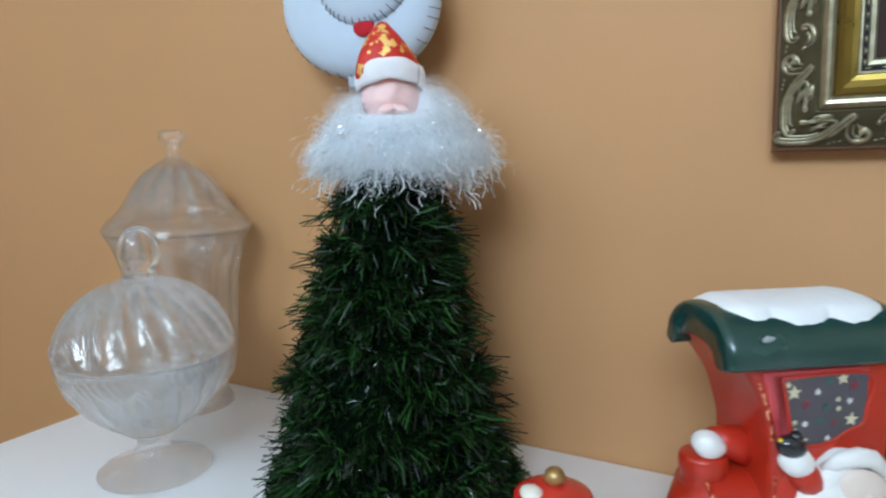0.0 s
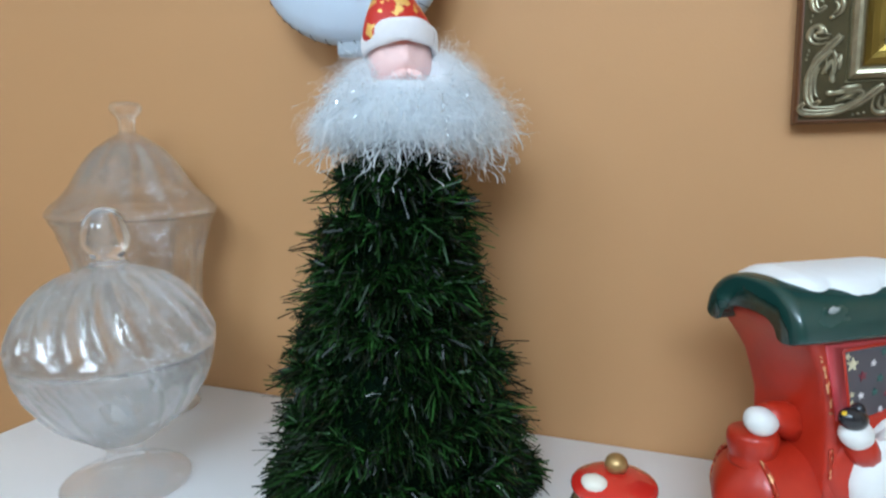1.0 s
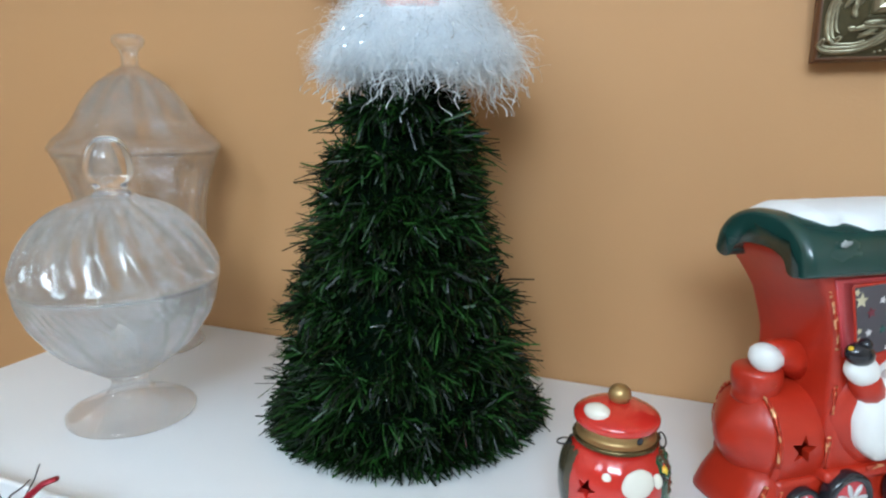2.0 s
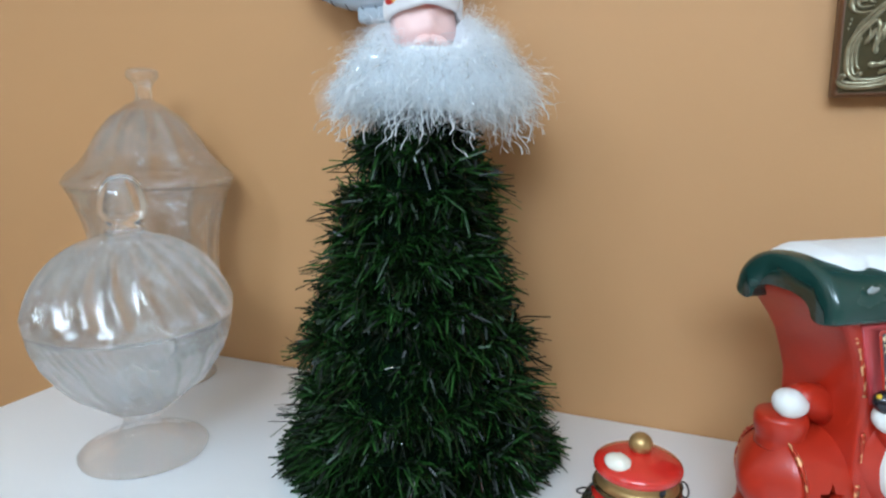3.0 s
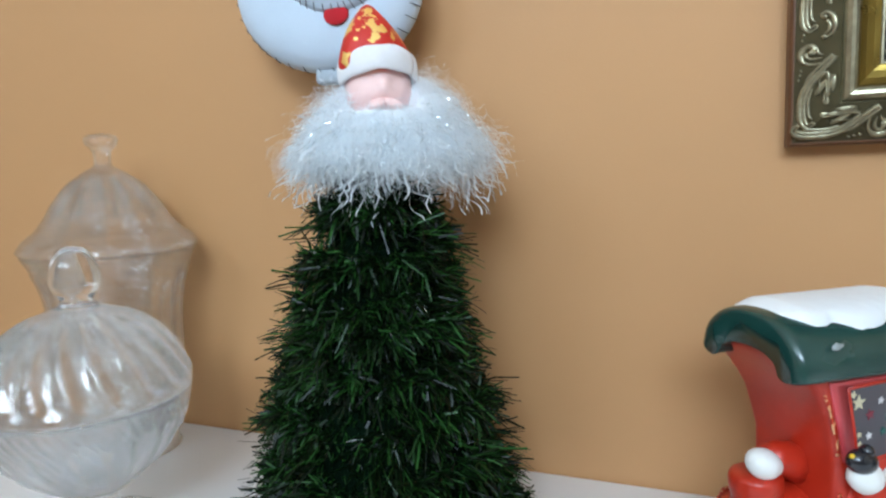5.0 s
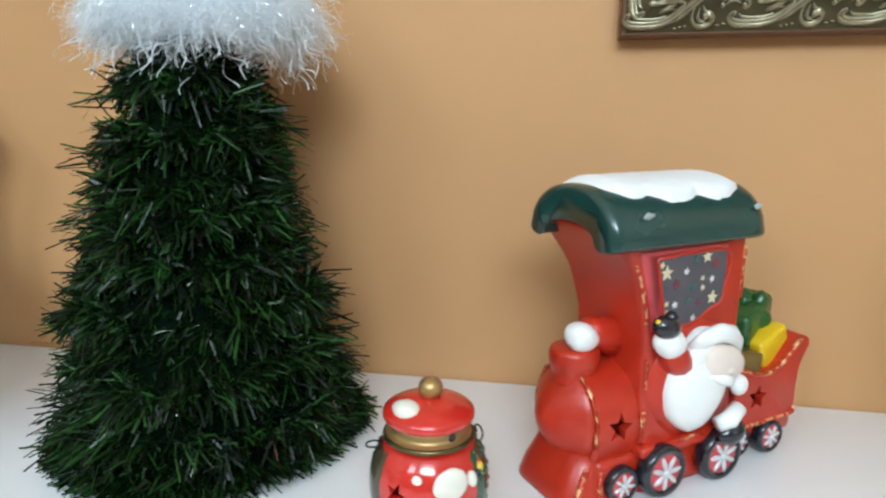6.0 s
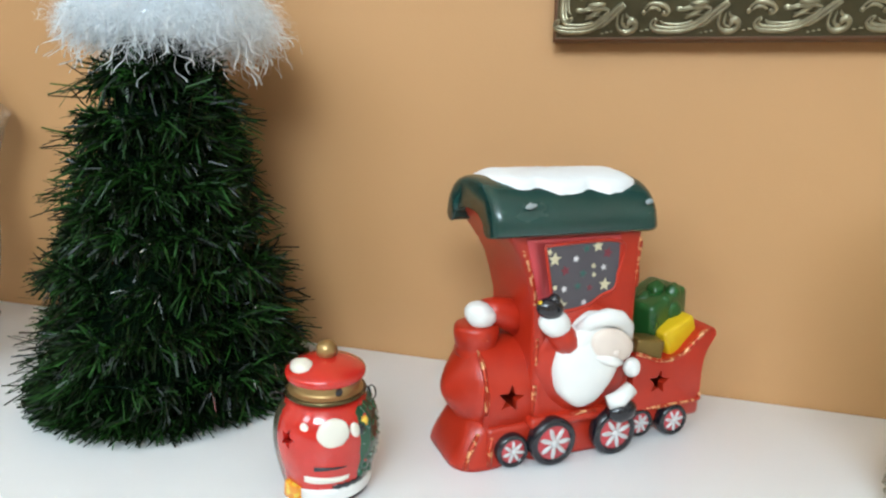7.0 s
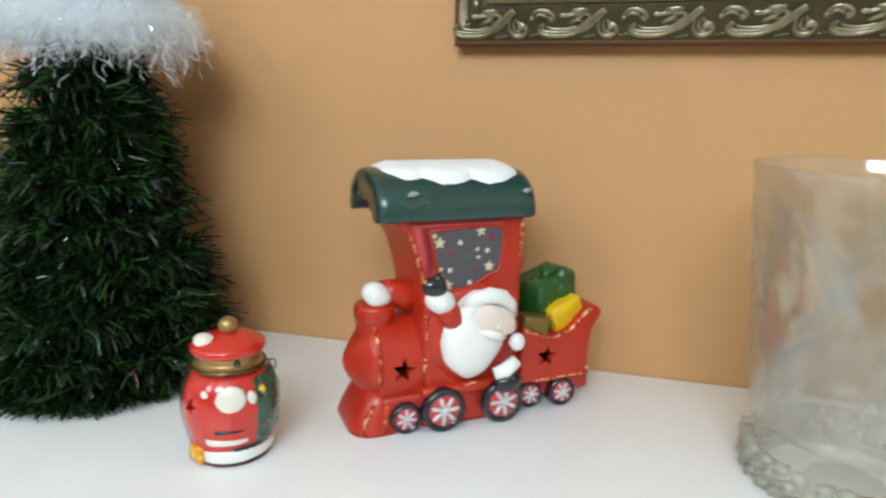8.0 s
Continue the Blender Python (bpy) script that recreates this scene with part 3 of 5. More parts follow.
    v, f = needles(rng, spots[pick], dirs[pick], np.minimum(lengths[pick] * 1.02, 0.018), rng.uniform(0.0007, 0.0012, k), rng.uniform(0.2, 1.0, k))
    raw_part("sparkle_strip", v, f, SPARK, t, "fine iridescent strips among the green", "stuff")
    rows = []
    for i in range(400):
        qq = i / 399
        zz = 0.013 + qq * 0.285
        aa = qq * turns * 2 * math.pi
        r = radius(zz) - 0.021
        rows.append((r * math.cos(aa), r * math.sin(aa), zz))
    part("garland_wire", tube(rows, 0.0007, 4), INNER_SHADE, t)

    # the head, turned towards the room
    hx, hy = 0.0065, 0.0015
    turn = math.atan2(-0.79, 0.59)
    fwd = Vector((math.cos(turn), math.sin(turn), 0))
    rgt = Vector((-fwd.y, fwd.x, 0))
    yaw = math.degrees(turn) + 90
    c = Vector((hx, hy, 0.364))
    face = blob((0, 0, 0), (0.0265, 0.0245, 0.028), rough=0.02, freq=90, sub=4)
    for v3 in face.verts:
        p = v3.co
        nose = math.exp(-((p.x / 0.0048) ** 2 + ((p.z + 0.001) / 0.006) ** 2)) if p.y < 0 else 0
        cheek = sum(math.exp(-(((p.x - s * 0.011) / 0.007) ** 2 + ((p.z + 0.006) / 0.006) ** 2)) for s in (-1, 1)) if p.y < 0 else 0
        socket = sum(math.exp(-(((p.x - s * 0.0095) / 0.0055) ** 2 + ((p.z - 0.005) / 0.0035) ** 2)) for s in (-1, 1)) if p.y < 0 else 0
        brow = math.exp(-((p.z - 0.0105) / 0.003) ** 2) if p.y < 0 else 0
        p.y -= 0.0065 * nose + 0.0022 * cheek - 0.0022 * socket + 0.0014 * brow
    bmesh.ops.transform(face, matrix=Matrix.Translation(c) @ Matrix.Rotation(radians(yaw), 4, "Z"), verts=face.verts)
    part("face", face, SKIN, t, "plain pink moulded face")
    rings = []
    hat = [(0.0295, 0.000), (0.0295, 0.006), (0.0270, 0.015), (0.0225, 0.026), (0.0165, 0.036), (0.0100, 0.044), (0.0045, 0.050), (0.0008, 0.052)]
    for r, h in smooth_profile(hat, 5):
        ring = []
        for i in range(40):
            aa = 2 * math.pi * i / 40
            k = r * (1 + 0.05 * math.sin(3 * aa + 40 * h) + 0.03 * math.sin(5 * aa - 70 * h))
            ring.append(Vector((hx - 0.002 + k * math.cos(aa) - 0.08 * h * rgt.x, hy + k * math.sin(aa) - 0.08 * h * rgt.y, 0.377 + h)))
        rings.append(ring)
    part("hat", loft(rings), HATCLOTH, t, "red cloth cap printed with gold")
    ring_path = []
    for i in range(49):
        aa = 2 * math.pi * i / 48
        d = Vector((math.cos(aa), math.sin(aa), 0))
        front = d.dot(fwd)
        side = d.dot(rgt)
        ring_path.append((hx + d.x * 0.0288, hy + d.y * 0.0288, 0.3825 - 0.0055 * side ** 2 + 0.003 * front))
    trim = tube(ring_path, [0.0082 + 0.0004 * math.sin(i * 0.9) for i in range(49)], 12, (0.34, 0.34, 1.15))
    part("hat_trim", trim, PLUSH, t, "white plush hat band")
    tash = merged([blob(c + fwd * 0.0255 + rgt * (s * 0.006) + Vector((0, 0, -0.0125)), (0.008, 0.004, 0.0036), (0, s * 18, yaw), 0.1, 300) for s in (-1, 1)])
    part("moustache", tash, SKIN, t)

    # the beard: a woolly core under many curling fibres
    bc = Vector((0.0130, 0.006, 0.0))
    bell_s = (0.0, 0.12, 0.30, 0.52, 0.75, 0.90, 1.0)
    bell_r = (0.025, 0.036, 0.050, 0.063, 0.070, 0.062, 0.046)
    bell_z = (0.372, 0.363, 0.348, 0.333, 0.319, 0.310, 0.304)
    bell = lambda s: (float(np.interp(s, bell_s, bell_r)), float(np.interp(s, bell_s, bell_z)))

    def bared(p):
        """Whether a place lies before the face."""
        return p.z > 0.3475 and (p - c).dot(fwd) > 0.004 and abs((p - c).dot(rgt)) < 0.0235

    core = lathe([(0.0, 0.362)] + [(bell(i / 24)[0] * 0.86, bell(i / 24)[1] - 0.003) for i in range(25)] + [(0.0, 0.304)], 72)
    for v3 in core.verts:
        v3.co.x, v3.co.y = bc.x + v3.co.x, bc.y + v3.co.y
        k = 1 + 0.22 * noise.noise(v3.co * 70) + 0.10 * noise.noise(v3.co * 170)
        v3.co.x, v3.co.y = bc.x + (v3.co.x - bc.x) * k, bc.y + (v3.co.y - bc.y) * k
        if v3.co.z > 0.3455 and (v3.co - c).dot(fwd) > 0.0 and abs((v3.co - c).dot(rgt)) < 0.027:
            v3.co.z = 0.3455
    part("beard_core", core, WOOL, t, "fluffy white wool")
    fibres, quads = [], []

    def strand(p, d, length, width, curl, wob, sag, steps):
        """One fibre from p along d that curls and sags."""
        ph, ph2 = rng.uniform(0, 6.28, 2)
        e1 = d.orthogonal().normalized()
        e2 = d.cross(e1)
        base = len(fibres)
        for i in range(steps):
            s = i / (steps - 1)
            k = curl * min(1, 0.25 + 1.2 * s)
            q3 = p + d * (length * s) + e1 * (k * math.sin(wob * s + ph)) + e2 * (k * math.cos(wob * 0.83 * s + ph2))
            q3.z -= sag * s * s
            w = (e1 * math.cos(ph + 5 * s) + e2 * math.sin(ph + 5 * s)) * width
            fibres.append(tuple(q3 - w))
            fibres.append(tuple(q3 + w))
            if i:
                j = base + 2 * i
                quads.append((j - 2, j - 1, j + 1, j))

    def root(low, high, depth):
        """A place on the wool, low to high as 0 to 1 from the top down, and the way out of it."""
        while True:
            h = rng.uniform(low, high)
            a = rng.uniform(0, 2 * math.pi)
            r, z = bell(h)
            r *= 1 - depth * rng.random()
            p = Vector((bc.x + r * math.cos(a), bc.y + r * math.sin(a), z))
            if bared(p) or rng.random() > 0.3 + r / 0.09:
                continue
            return p, Vector((math.cos(a), math.sin(a), 0.45 - 0.9 * h)).normalized()

    for _ in range(17000):
        p, d = root(0.0, 1.0, 0.22)
        # neighbours lean the same way, so that the fluff parts into locks
        lock = noise.noise_vector(p * 75)
        way = Vector((d.x, d.y, d.z * 0.5 - 0.35)) + lock * 1.1 + Vector(rng.normal(0, 0.24, 3))
        size = rng.uniform(0.010, 0.030) * (1 + 0.5 * noise.noise(p * 60))
        if bared(p + way.normalized() * size):
            continue
        strand(p, way.normalized(), size, rng.uniform(0.00005, 0.00013), rng.uniform(0.0025, 0.0075), rng.uniform(5, 15), rng.uniform(0.0, 0.010), 12)
    raw_part("beard_fibre", fibres, quads, FIBRE, t, "fine curling white fibres", "stuff")
    fibres, quads = [], []
    for _ in range(420):
        p, d = root(0.35, 1.0, 0.1)
        way = Vector((d.x * 0.55, d.y * 0.55, -0.75)) + Vector(rng.normal(0, 0.25, 3))
        strand(p, way.normalized(), rng.uniform(0.018, 0.046), rng.uniform(0.00026, 0.00065), rng.uniform(0.0020, 0.0042), rng.uniform(7, 15), 0.006, 18)
    for _ in range(130):
        p, d = root(0.3, 0.9, 0.1)
        way = Vector((d.x, d.y, -0.25)) + Vector(rng.normal(0, 0.3, 3))
        strand(p, way.normalized(), rng.uniform(0.022, 0.040), rng.uniform(0.00010, 0.00024), rng.uniform(0.003, 0.007), rng.uniform(8, 17), 0.008, 18)
    raw_part("beard_curl", fibres, quads, FIBRE, t, "hanging twisted white curls", "stuff")
    fibres, quads = [], []
    for _ in range(760):
        p, d = root(0.15, 1.0, 0.05)
        way = Vector((d.x, d.y, d.z - 0.5)) + Vector(rng.normal(0, 0.4, 3))
        strand(p + d * 0.006, way.normalized(), rng.uniform(0.004, 0.016), rng.uniform(0.00015, 0.00032), 0.0015, 7, 0.004, 6)
    raw_part("beard_glitter", fibres, quads, SPARK, t, "fine silver glitter threads", "stuff")


tinsel_tree()


# ---- the felt figure behind the tree ----
def felt_figure():
    yc = 0.512
    f = thing("felt_figure", pose(-0.423, yc, 0.474), "stuffed white felt head with dark blanket stitches, behind the tree", "felt ornament")

    def outline(a):
        x, z = 0.0965 * math.cos(a), 0.0855 * math.sin(a)
        if z < 0:
            x *= 1 + 0.06 * math.sin(-a)
            z *= 0.96
        return x - 0.006 * math.sin(a), z

    rings = []
    for d, k in ((0.012, 0.94), (0.006, 0.985), (0.0, 1.0), (-0.005, 0.985), (-0.013, 0.93), (-0.020, 0.80), (-0.024, 0.55), (-0.025, 0.25)):
        rings.append([(outline(2 * math.pi * i / 72)[0] * k, d, outline(2 * math.pi * i / 72)[1] * k) for i in range(72)])
    part("head", loft(rings), FELT, f, "pale white stuffed felt")
    patch = []
    for d, k in ((-0.020, 1.0), (-0.0245, 1.0), (-0.029, 0.93), (-0.034, 0.7), (-0.036, 0.3)):
        patch.append([(0.024 + 0.060 * k * math.cos(2 * math.pi * i / 60), d, 0.0225 + 0.056 * k * math.sin(2 * math.pi * i / 60)) for i in range(60)])
    part("muzzle", loft(patch), FELT, f, "raised white felt patch")
    part("mouth", blob((0.024, -0.0255, -0.0350), (0.0125, 0.003, 0.0095), rough=0.05), FELT_RED, f, "red felt mouth")
    part("nose", blob((0.012, -0.037, 0.036), (0.015, 0.006, 0.011)), FELT_GREY, f, "grey cloth nose")
    for i in range(44):
        a = 2 * math.pi * (i + 0.3 * math.sin(i * 7.1)) / 44
        x, z = outline(a)
        part("stitch", tube([(x * 0.955, -0.0118, z * 0.955), (x * 0.975, -0.0092, z * 0.975), (x * 0.995, -0.005, z * 0.995), (x * 1.008, 0.001, z * 1.008)], 0.00042, 5), THREAD, f)
    for i in range(24):
        a = math.pi + math.pi * (i + 0.25 * math.sin(i * 5.3)) / 23
        pts = [(0.024 + 0.060 * k * math.cos(a), d, 0.0225 + 0.056 * k * math.sin(a)) for k, d in ((1.02, -0.0225), (0.99, -0.027), (0.94, -0.0292), (0.89, -0.0310))]
        part("stitch", tube(pts, 0.00042, 5), THREAD, f)
    part("scarf", box(-0.012, 0.028, -0.008, 0.008, -0.092, -0.074, 0.004), FELT_GREY, f, "grey striped cloth band")
    part("body", blob((0.03, 0.006, -0.280), (0.034, 0.014, 0.193), sub=4), FELT, f)


felt_figure()


# ---- glassware ----
def footed_dish():
    d = thing("footed_candy_dish", pose(-0.572, 0.342, 0) @ Matrix.Diagonal((1.02, 1.02, 1.0, 1)), "clear cut crystal candy dish on a round foot, lid on", "candy dish")
    foot = smooth_profile([(0.0, 0.0002), (0.047, 0.0002), (0.0525, 0.002), (0.052, 0.006), (0.038, 0.0125), (0.021, 0.019), (0.0155, 0.028), (0.0165, 0.037), (0.0215, 0.0415), (0.0, 0.0418)], 5)
    part("foot", lathe(foot, 96, 12, 0.002, 0, (0.004, 0.03)), FOOT, d, "clear crystal stem and round foot")
    outer = smooth_profile([(0.0, 0.0424), (0.0225, 0.0424), (0.034, 0.051), (0.052, 0.066), (0.067, 0.085), (0.077, 0.105), (0.0805, 0.122), (0.0805, 0.1255)], 7)
    inner = smooth_profile([(0.0775, 0.1255), (0.0735, 0.107), (0.063, 0.088), (0.048, 0.071), (0.030, 0.060), (0.0, 0.056)], 5)
    part("bowl", lathe(outer + inner[1:], 336, 20, 0.0034, 3, (0.046, 0.104), (56, 0.0014, 9, 0.080, 0.119)), BOWL, d, "crystal bowl cut with flutes and slanting leaf strokes")
    outer = smooth_profile([(0.0815, 0.1262), (0.0815, 0.131), (0.079, 0.142), (0.071, 0.160), (0.057, 0.178), (0.038, 0.191), (0.024, 0.196), (0.0165, 0.1985), (0.0, 0.1990)], 6)
    inner = smooth_profile([(0.0, 0.190), (0.022, 0.1895), (0.038, 0.185), (0.055, 0.173), (0.068, 0.156), (0.0755, 0.140), (0.0775, 0.130), (0.0775, 0.1262), (0.0815, 0.1262)], 5)
    lid = part("lid", lathe(outer + inner, 240, 20, 0.0048, 4, (0.131, 0.194)), CLEAR, d, "crystal lid with swirling flutes")
    knob = smooth_profile([(0.0, 0.1994), (0.0150, 0.1994), (0.0125, 0.204), (0.0145, 0.209), (0.0185, 0.217), (0.0185, 0.227), (0.0155, 0.238), (0.009, 0.2465), (0.0, 0.249)], 5)
    part("knob", lathe(knob, 40), CRYSTAL, lid, "clear round crystal knob")


def apothecary_jar():
    j = thing("lidded_glass_jar", pose(-0.690, 0.486, 0), "tall thin pressed glass jar with a pointed lid", "glass jar")
    outer = smooth_profile([(0.0, 0.0002), (0.050, 0.0002), (0.053, 0.003), (0.050, 0.010), (0.042, 0.018), (0.046, 0.026), (0.056, 0.045), (0.062, 0.090), (0.0645, 0.150), (0.070, 0.185),
                            (0.080, 0.212), (0.085, 0.222), (0.085, 0.2255)], 5)
    inner = smooth_profile([(0.082, 0.2255), (0.077, 0.212), (0.067, 0.186), (0.0615, 0.150), (0.059, 0.090), (0.052, 0.045), (0.030, 0.033), (0.0, 0.032)], 5)
    part("body", lathe(outer + inner[1:], 96, 12, 0.0050, 0, (0.020, 0.210)), THIN, j)
    outer = smooth_profile([(0.087, 0.2262), (0.088, 0.230), (0.083, 0.236), (0.070, 0.247), (0.060, 0.259), (0.050, 0.276), (0.038, 0.292), (0.022, 0.307), (0.010, 0.314), (0.0085, 0.321),
                            (0.0095, 0.330), (0.0155, 0.337), (0.0165, 0.343), (0.012, 0.3475), (0.0, 0.349)], 5)
    inner = smooth_profile([(0.0, 0.304), (0.018, 0.303), (0.035, 0.289), (0.047, 0.273), (0.057, 0.256), (0.068, 0.244), (0.081, 0.233), (0.084, 0.2262), (0.087, 0.2262)], 5)
    part("lid", lathe(outer + inner, 96, 12, 0.0050, 0, (0.232, 0.304)), THIN, j, "pointed glass lid with a small flat knob")


def tall_vase():
    v = thing("tall_glass_vase", pose(0.2970, 0.412, 0), "tall etched clear glass vase on a thick rippled base", "vase")
    outer = smooth_profile([(0.0, 0.0002), (0.062, 0.0002), (0.067, 0.004), (0.0690, 0.014), (0.068, 0.024), (0.0665, 0.029), (0.0670, 0.034), (0.0695, 0.050), (0.0735, 0.085), (0.078, 0.130), (0.0825, 0.180),
                            (0.0865, 0.221), (0.0865, 0.223)], 5)
    inner = smooth_profile([(0.0838, 0.223), (0.080, 0.180), (0.0755, 0.130), (0.071, 0.085), (0.0665, 0.052), (0.060, 0.040), (0.040, 0.036), (0.0, 0.035)], 5)
    part("body", lathe(outer + inner[1:], 96, 18, 0.0012, 5, (0.050, 0.200)), VASE, v)
    zs, rs = [p[1] for p in outer], [p[0] for p in outer]
    rng = random.Random(5)
    for i in range(26):
        # leaf-shaped frosted strokes laid aslant on the wall
        a0, z0 = 2 * math.pi * i / 13 + rng.uniform(-0.1, 0.1), (0.052 if i < 13 else 0.125) + rng.uniform(-0.004, 0.010)
        long, wide, slant = rng.uniform(0.060, 0.075), rng.uniform(0.010, 0.015), (0.026 if i % 2 else -0.026) * rng.uniform(0.6, 1.2)
        bm = bmesh.new()
        rows = []
        for k in range(13):
            s = k / 12
            z = z0 + long * s
            r = float(np.interp(z, zs, rs)) + 0.0007
            w = wide * math.sin(math.pi * min(1, s * 0.96 + 0.03)) ** 0.8 / r
            a = a0 + slant * s * (1 + 0.5 * s) / r
            rows.append([bm.verts.new(((r - 0.0004 * abs(q)) * math.cos(a + w * q), (r - 0.0004 * abs(q)) * math.sin(a + w * q), z)) for q in (-1, -0.5, 0, 0.5, 1)])
        for ra, rb in zip(rows, rows[1:]):
            for q in range(4):
                bm.faces.new((ra[q], ra[q + 1], rb[q + 1], rb[q]))
        part("etched_leaf", bm, ETCH, v)
    first = None
    for k in range(3):
        for i in range(30):
            a = 2 * math.pi * (i + (k % 2) / 2) / 30
            if first is None:
                first = bead = part("bead", blob((0, 0, 0), (0.0072, 0.0072, 0.0052), rough=0.3, freq=200, sub=1), GLASSBEAD, v)
            else:
                bead = new("bead", first.data)
                bead.parent = v
            bead.matrix_local = pose(0.0675 * math.cos(a), 0.0675 * math.sin(a), 0.006 + 0.0085 * k, 0, 0, 137.0 * (i + 30 * k))


GLASSBEAD = glass("olive_glass_beads", (0.90, 0.91, 0.84), 0.10, 0.10, haze=0.12)
footed_dish()
apothecary_jar()
tall_vase()


# ---- the red lantern jar ----
def lantern_jar():
    j = thing("ceramic_lantern_jar", pose(-0.1440, 0.3275, 0) @ Matrix.Diagonal((0.965, 0.965, 1.03, 1)), "glossy red ceramic lantern jar with a hat-shaped red lid", "lantern")
    prof = [(0.0, 0.0002), (0.026, 0.0002), (0.0285, 0.002), (0.0295, 0.008), (0.0315, 0.018), (0.0345, 0.032), (0.0348, 0.044), (0.0325, 0.055), (0.0275, 0.063), (0.0225, 0.0665)]
    shape = smooth_profile(prof, 5)
    zs = [p[1] for p in shape]
    rs = [p[0] for p in shape]

    def at(angle, z, out=0.0):
        r = float(np.interp(z, zs, rs)) + out
        return Vector((r * math.cos(angle), r * math.sin(angle), z))

    front = math.atan2(-0.405, 0.175)

    def skin(name, a0, a1, z0, z1, out, material, label="", edge=0.0, freq=9.0, n=18, k=12):
        """A raised patch that follows the belly, with a wavy rim."""
        bm = bmesh.new()
        grid = []
        for i in range(n + 1):
            s = i / n
            col = []
            for q in range(k + 1):
                t = q / k
                w0 = edge * math.sin(freq * s * 3 + a0 * 5)
                w1 = edge * math.sin(freq * s * 3.7 + a1 * 3)
                z = z0 + w0 + (z1 + w1 - z0 - w0) * t
                side = edge * 12 * math.sin(freq * t * 2.6)
                a = front + a0 + (a1 - a0) * s + (side if i in (0, n) else 0)
                rim = min(s, 1 - s, t, 1 - t)
                col.append(bm.verts.new(at(a, z, out * min(1, rim * 6 + 0.02))))
            grid.append(col)
        for i in range(n):
            for q in range(k):
                bm.faces.new((grid[i][q], grid[i + 1][q], grid[i + 1][q + 1], grid[i][q + 1]))
        return part(name, bm, material, j, label)

    def lump(name, a, z, wide, high, thick, material, label="", roll=0.0):
        p = at(front + a, z)
        return part(name, blob(p, (wide, thick, high), (0, roll, math.degrees(front + a) + 90), 0.05, 200), material, j, label)

    inner = [(0.0195, 0.0665), (0.026, 0.055), (0.030, 0.040), (0.026, 0.012), (0.0, 0.008)]
    belly = part("belly", lathe(shape + inner, 72), RED_GLOSS, j, "glossy red glazed belly")
    c = at(front - 0.80, 0.0455)
    hole = plate(star(0, 0, 0.0070, 0.3), -0.012, 0.012)
    bmesh.ops.transform(hole, matrix=Matrix.Translation(c) @ Matrix.Rotation(front - 0.80 + math.pi / 2, 4, "Z"), verts=hole.verts)
    carve(belly, hole)
    skin("dark_side", -2.4, -1.18, 0.004, 0.063, 0.0014, OLIVE, "dark olive glazed side", 0.001)
    skin("green_side", 0.72, 2.3, 0.012, 0.064, 0.0016, LEAF, "speckled green glazed side", 0.0012)
    skin("fur_band", -0.62, 1.9, 0.0035, 0.0125, 0.0022, WHITE, "white glazed fur band", 0.0006, 2.0)
    skin("sleeve_band", -0.45, 0.50, 0.0185, 0.0225, 0.0018, CREAM, "cream cuff stroke", 0.0005, 0.9)
    skin("belt_line", -0.22, 0.42, 0.0280, 0.0298, 0.0008, BLACK, "thin black stroke", 0.0008, 0.7)
    skin("hem", -1.2, 2.0, 0.0010, 0.0036, 0.0012, BLACK, "black glazed hem", 0.0002)
    skin("dark_patch", 0.15, 1.0, 0.0125, 0.0160, 0.0010, BLACK, "", 0.0006)
    lump("beard", 0.17, 0.0525, 0.0108, 0.0100, 0.0034, CREAM, "white raised beard")
    lump("hand", 0.62, 0.0515, 0.0035, 0.0055, 0.0028, CREAM, "", -20)
    lump("dot", -0.42, 0.0555, 0.0030, 0.0030, 0.0012, CREAM, "cream dot")
    lump("berry", 0.90, 0.0540, 0.0030, 0.0036, 0.0026, ORANGE, "small orange bird shape")
    lump("berry", 0.78, 0.0505, 0.0026, 0.0040, 0.0022, BLACK)
    for a, z in ((1.0, 0.036), (0.88, 0.028), (1.12, 0.050), (0.95, 0.057), (1.2, 0.022)):
        lump("berry", a, z, 0.0014, 0.0014, 0.0016, RED_GLOSS)
    rng = random.Random(3)
    for _ in range(46):
        lump("leaf", rng.uniform(0.80, 1.9), rng.uniform(0.016, 0.060), rng.uniform(0.0018, 0.0034), rng.uniform(0.0016, 0.0030), rng.uniform(0.0018, 0.0026), LEAF, roll=rng.uniform(-60, 60))
    p = at(front - 0.80, 0.0085)
    parcel = box(-0.0065, 0.0065, -0.004, 0.004, -0.006, 0.006, 0.0015)
    bmesh.ops.transform(parcel, matrix=Matrix.Translation(p) @ Matrix.Rotation(front - 0.8 + math.pi / 2, 4, "Z") @ Matrix.Rotation(0.15, 4, "Y"), verts=parcel.verts)
    part("parcel", parcel, ORANGE, j, "orange and yellow glazed parcel")
    part("neck", lathe(smooth_profile([(0.0225, 0.0662), (0.0258, 0.0675), (0.0262, 0.0695), (0.0235, 0.0712), (0.0225, 0.073), (0.0230, 0.0768), (0.0195, 0.0768), (0.0195, 0.0665)], 4), 48), GOLDKNOB, j, "gold glazed neck")
    band = [(0.0262 * math.cos(2 * math.pi * i / 48), 0.0262 * math.sin(2 * math.pi * i / 48), 0.0683) for i in range(49)]
    part("band", tube(band, 0.0017, 8), BRONZE, j, "dark gold band")
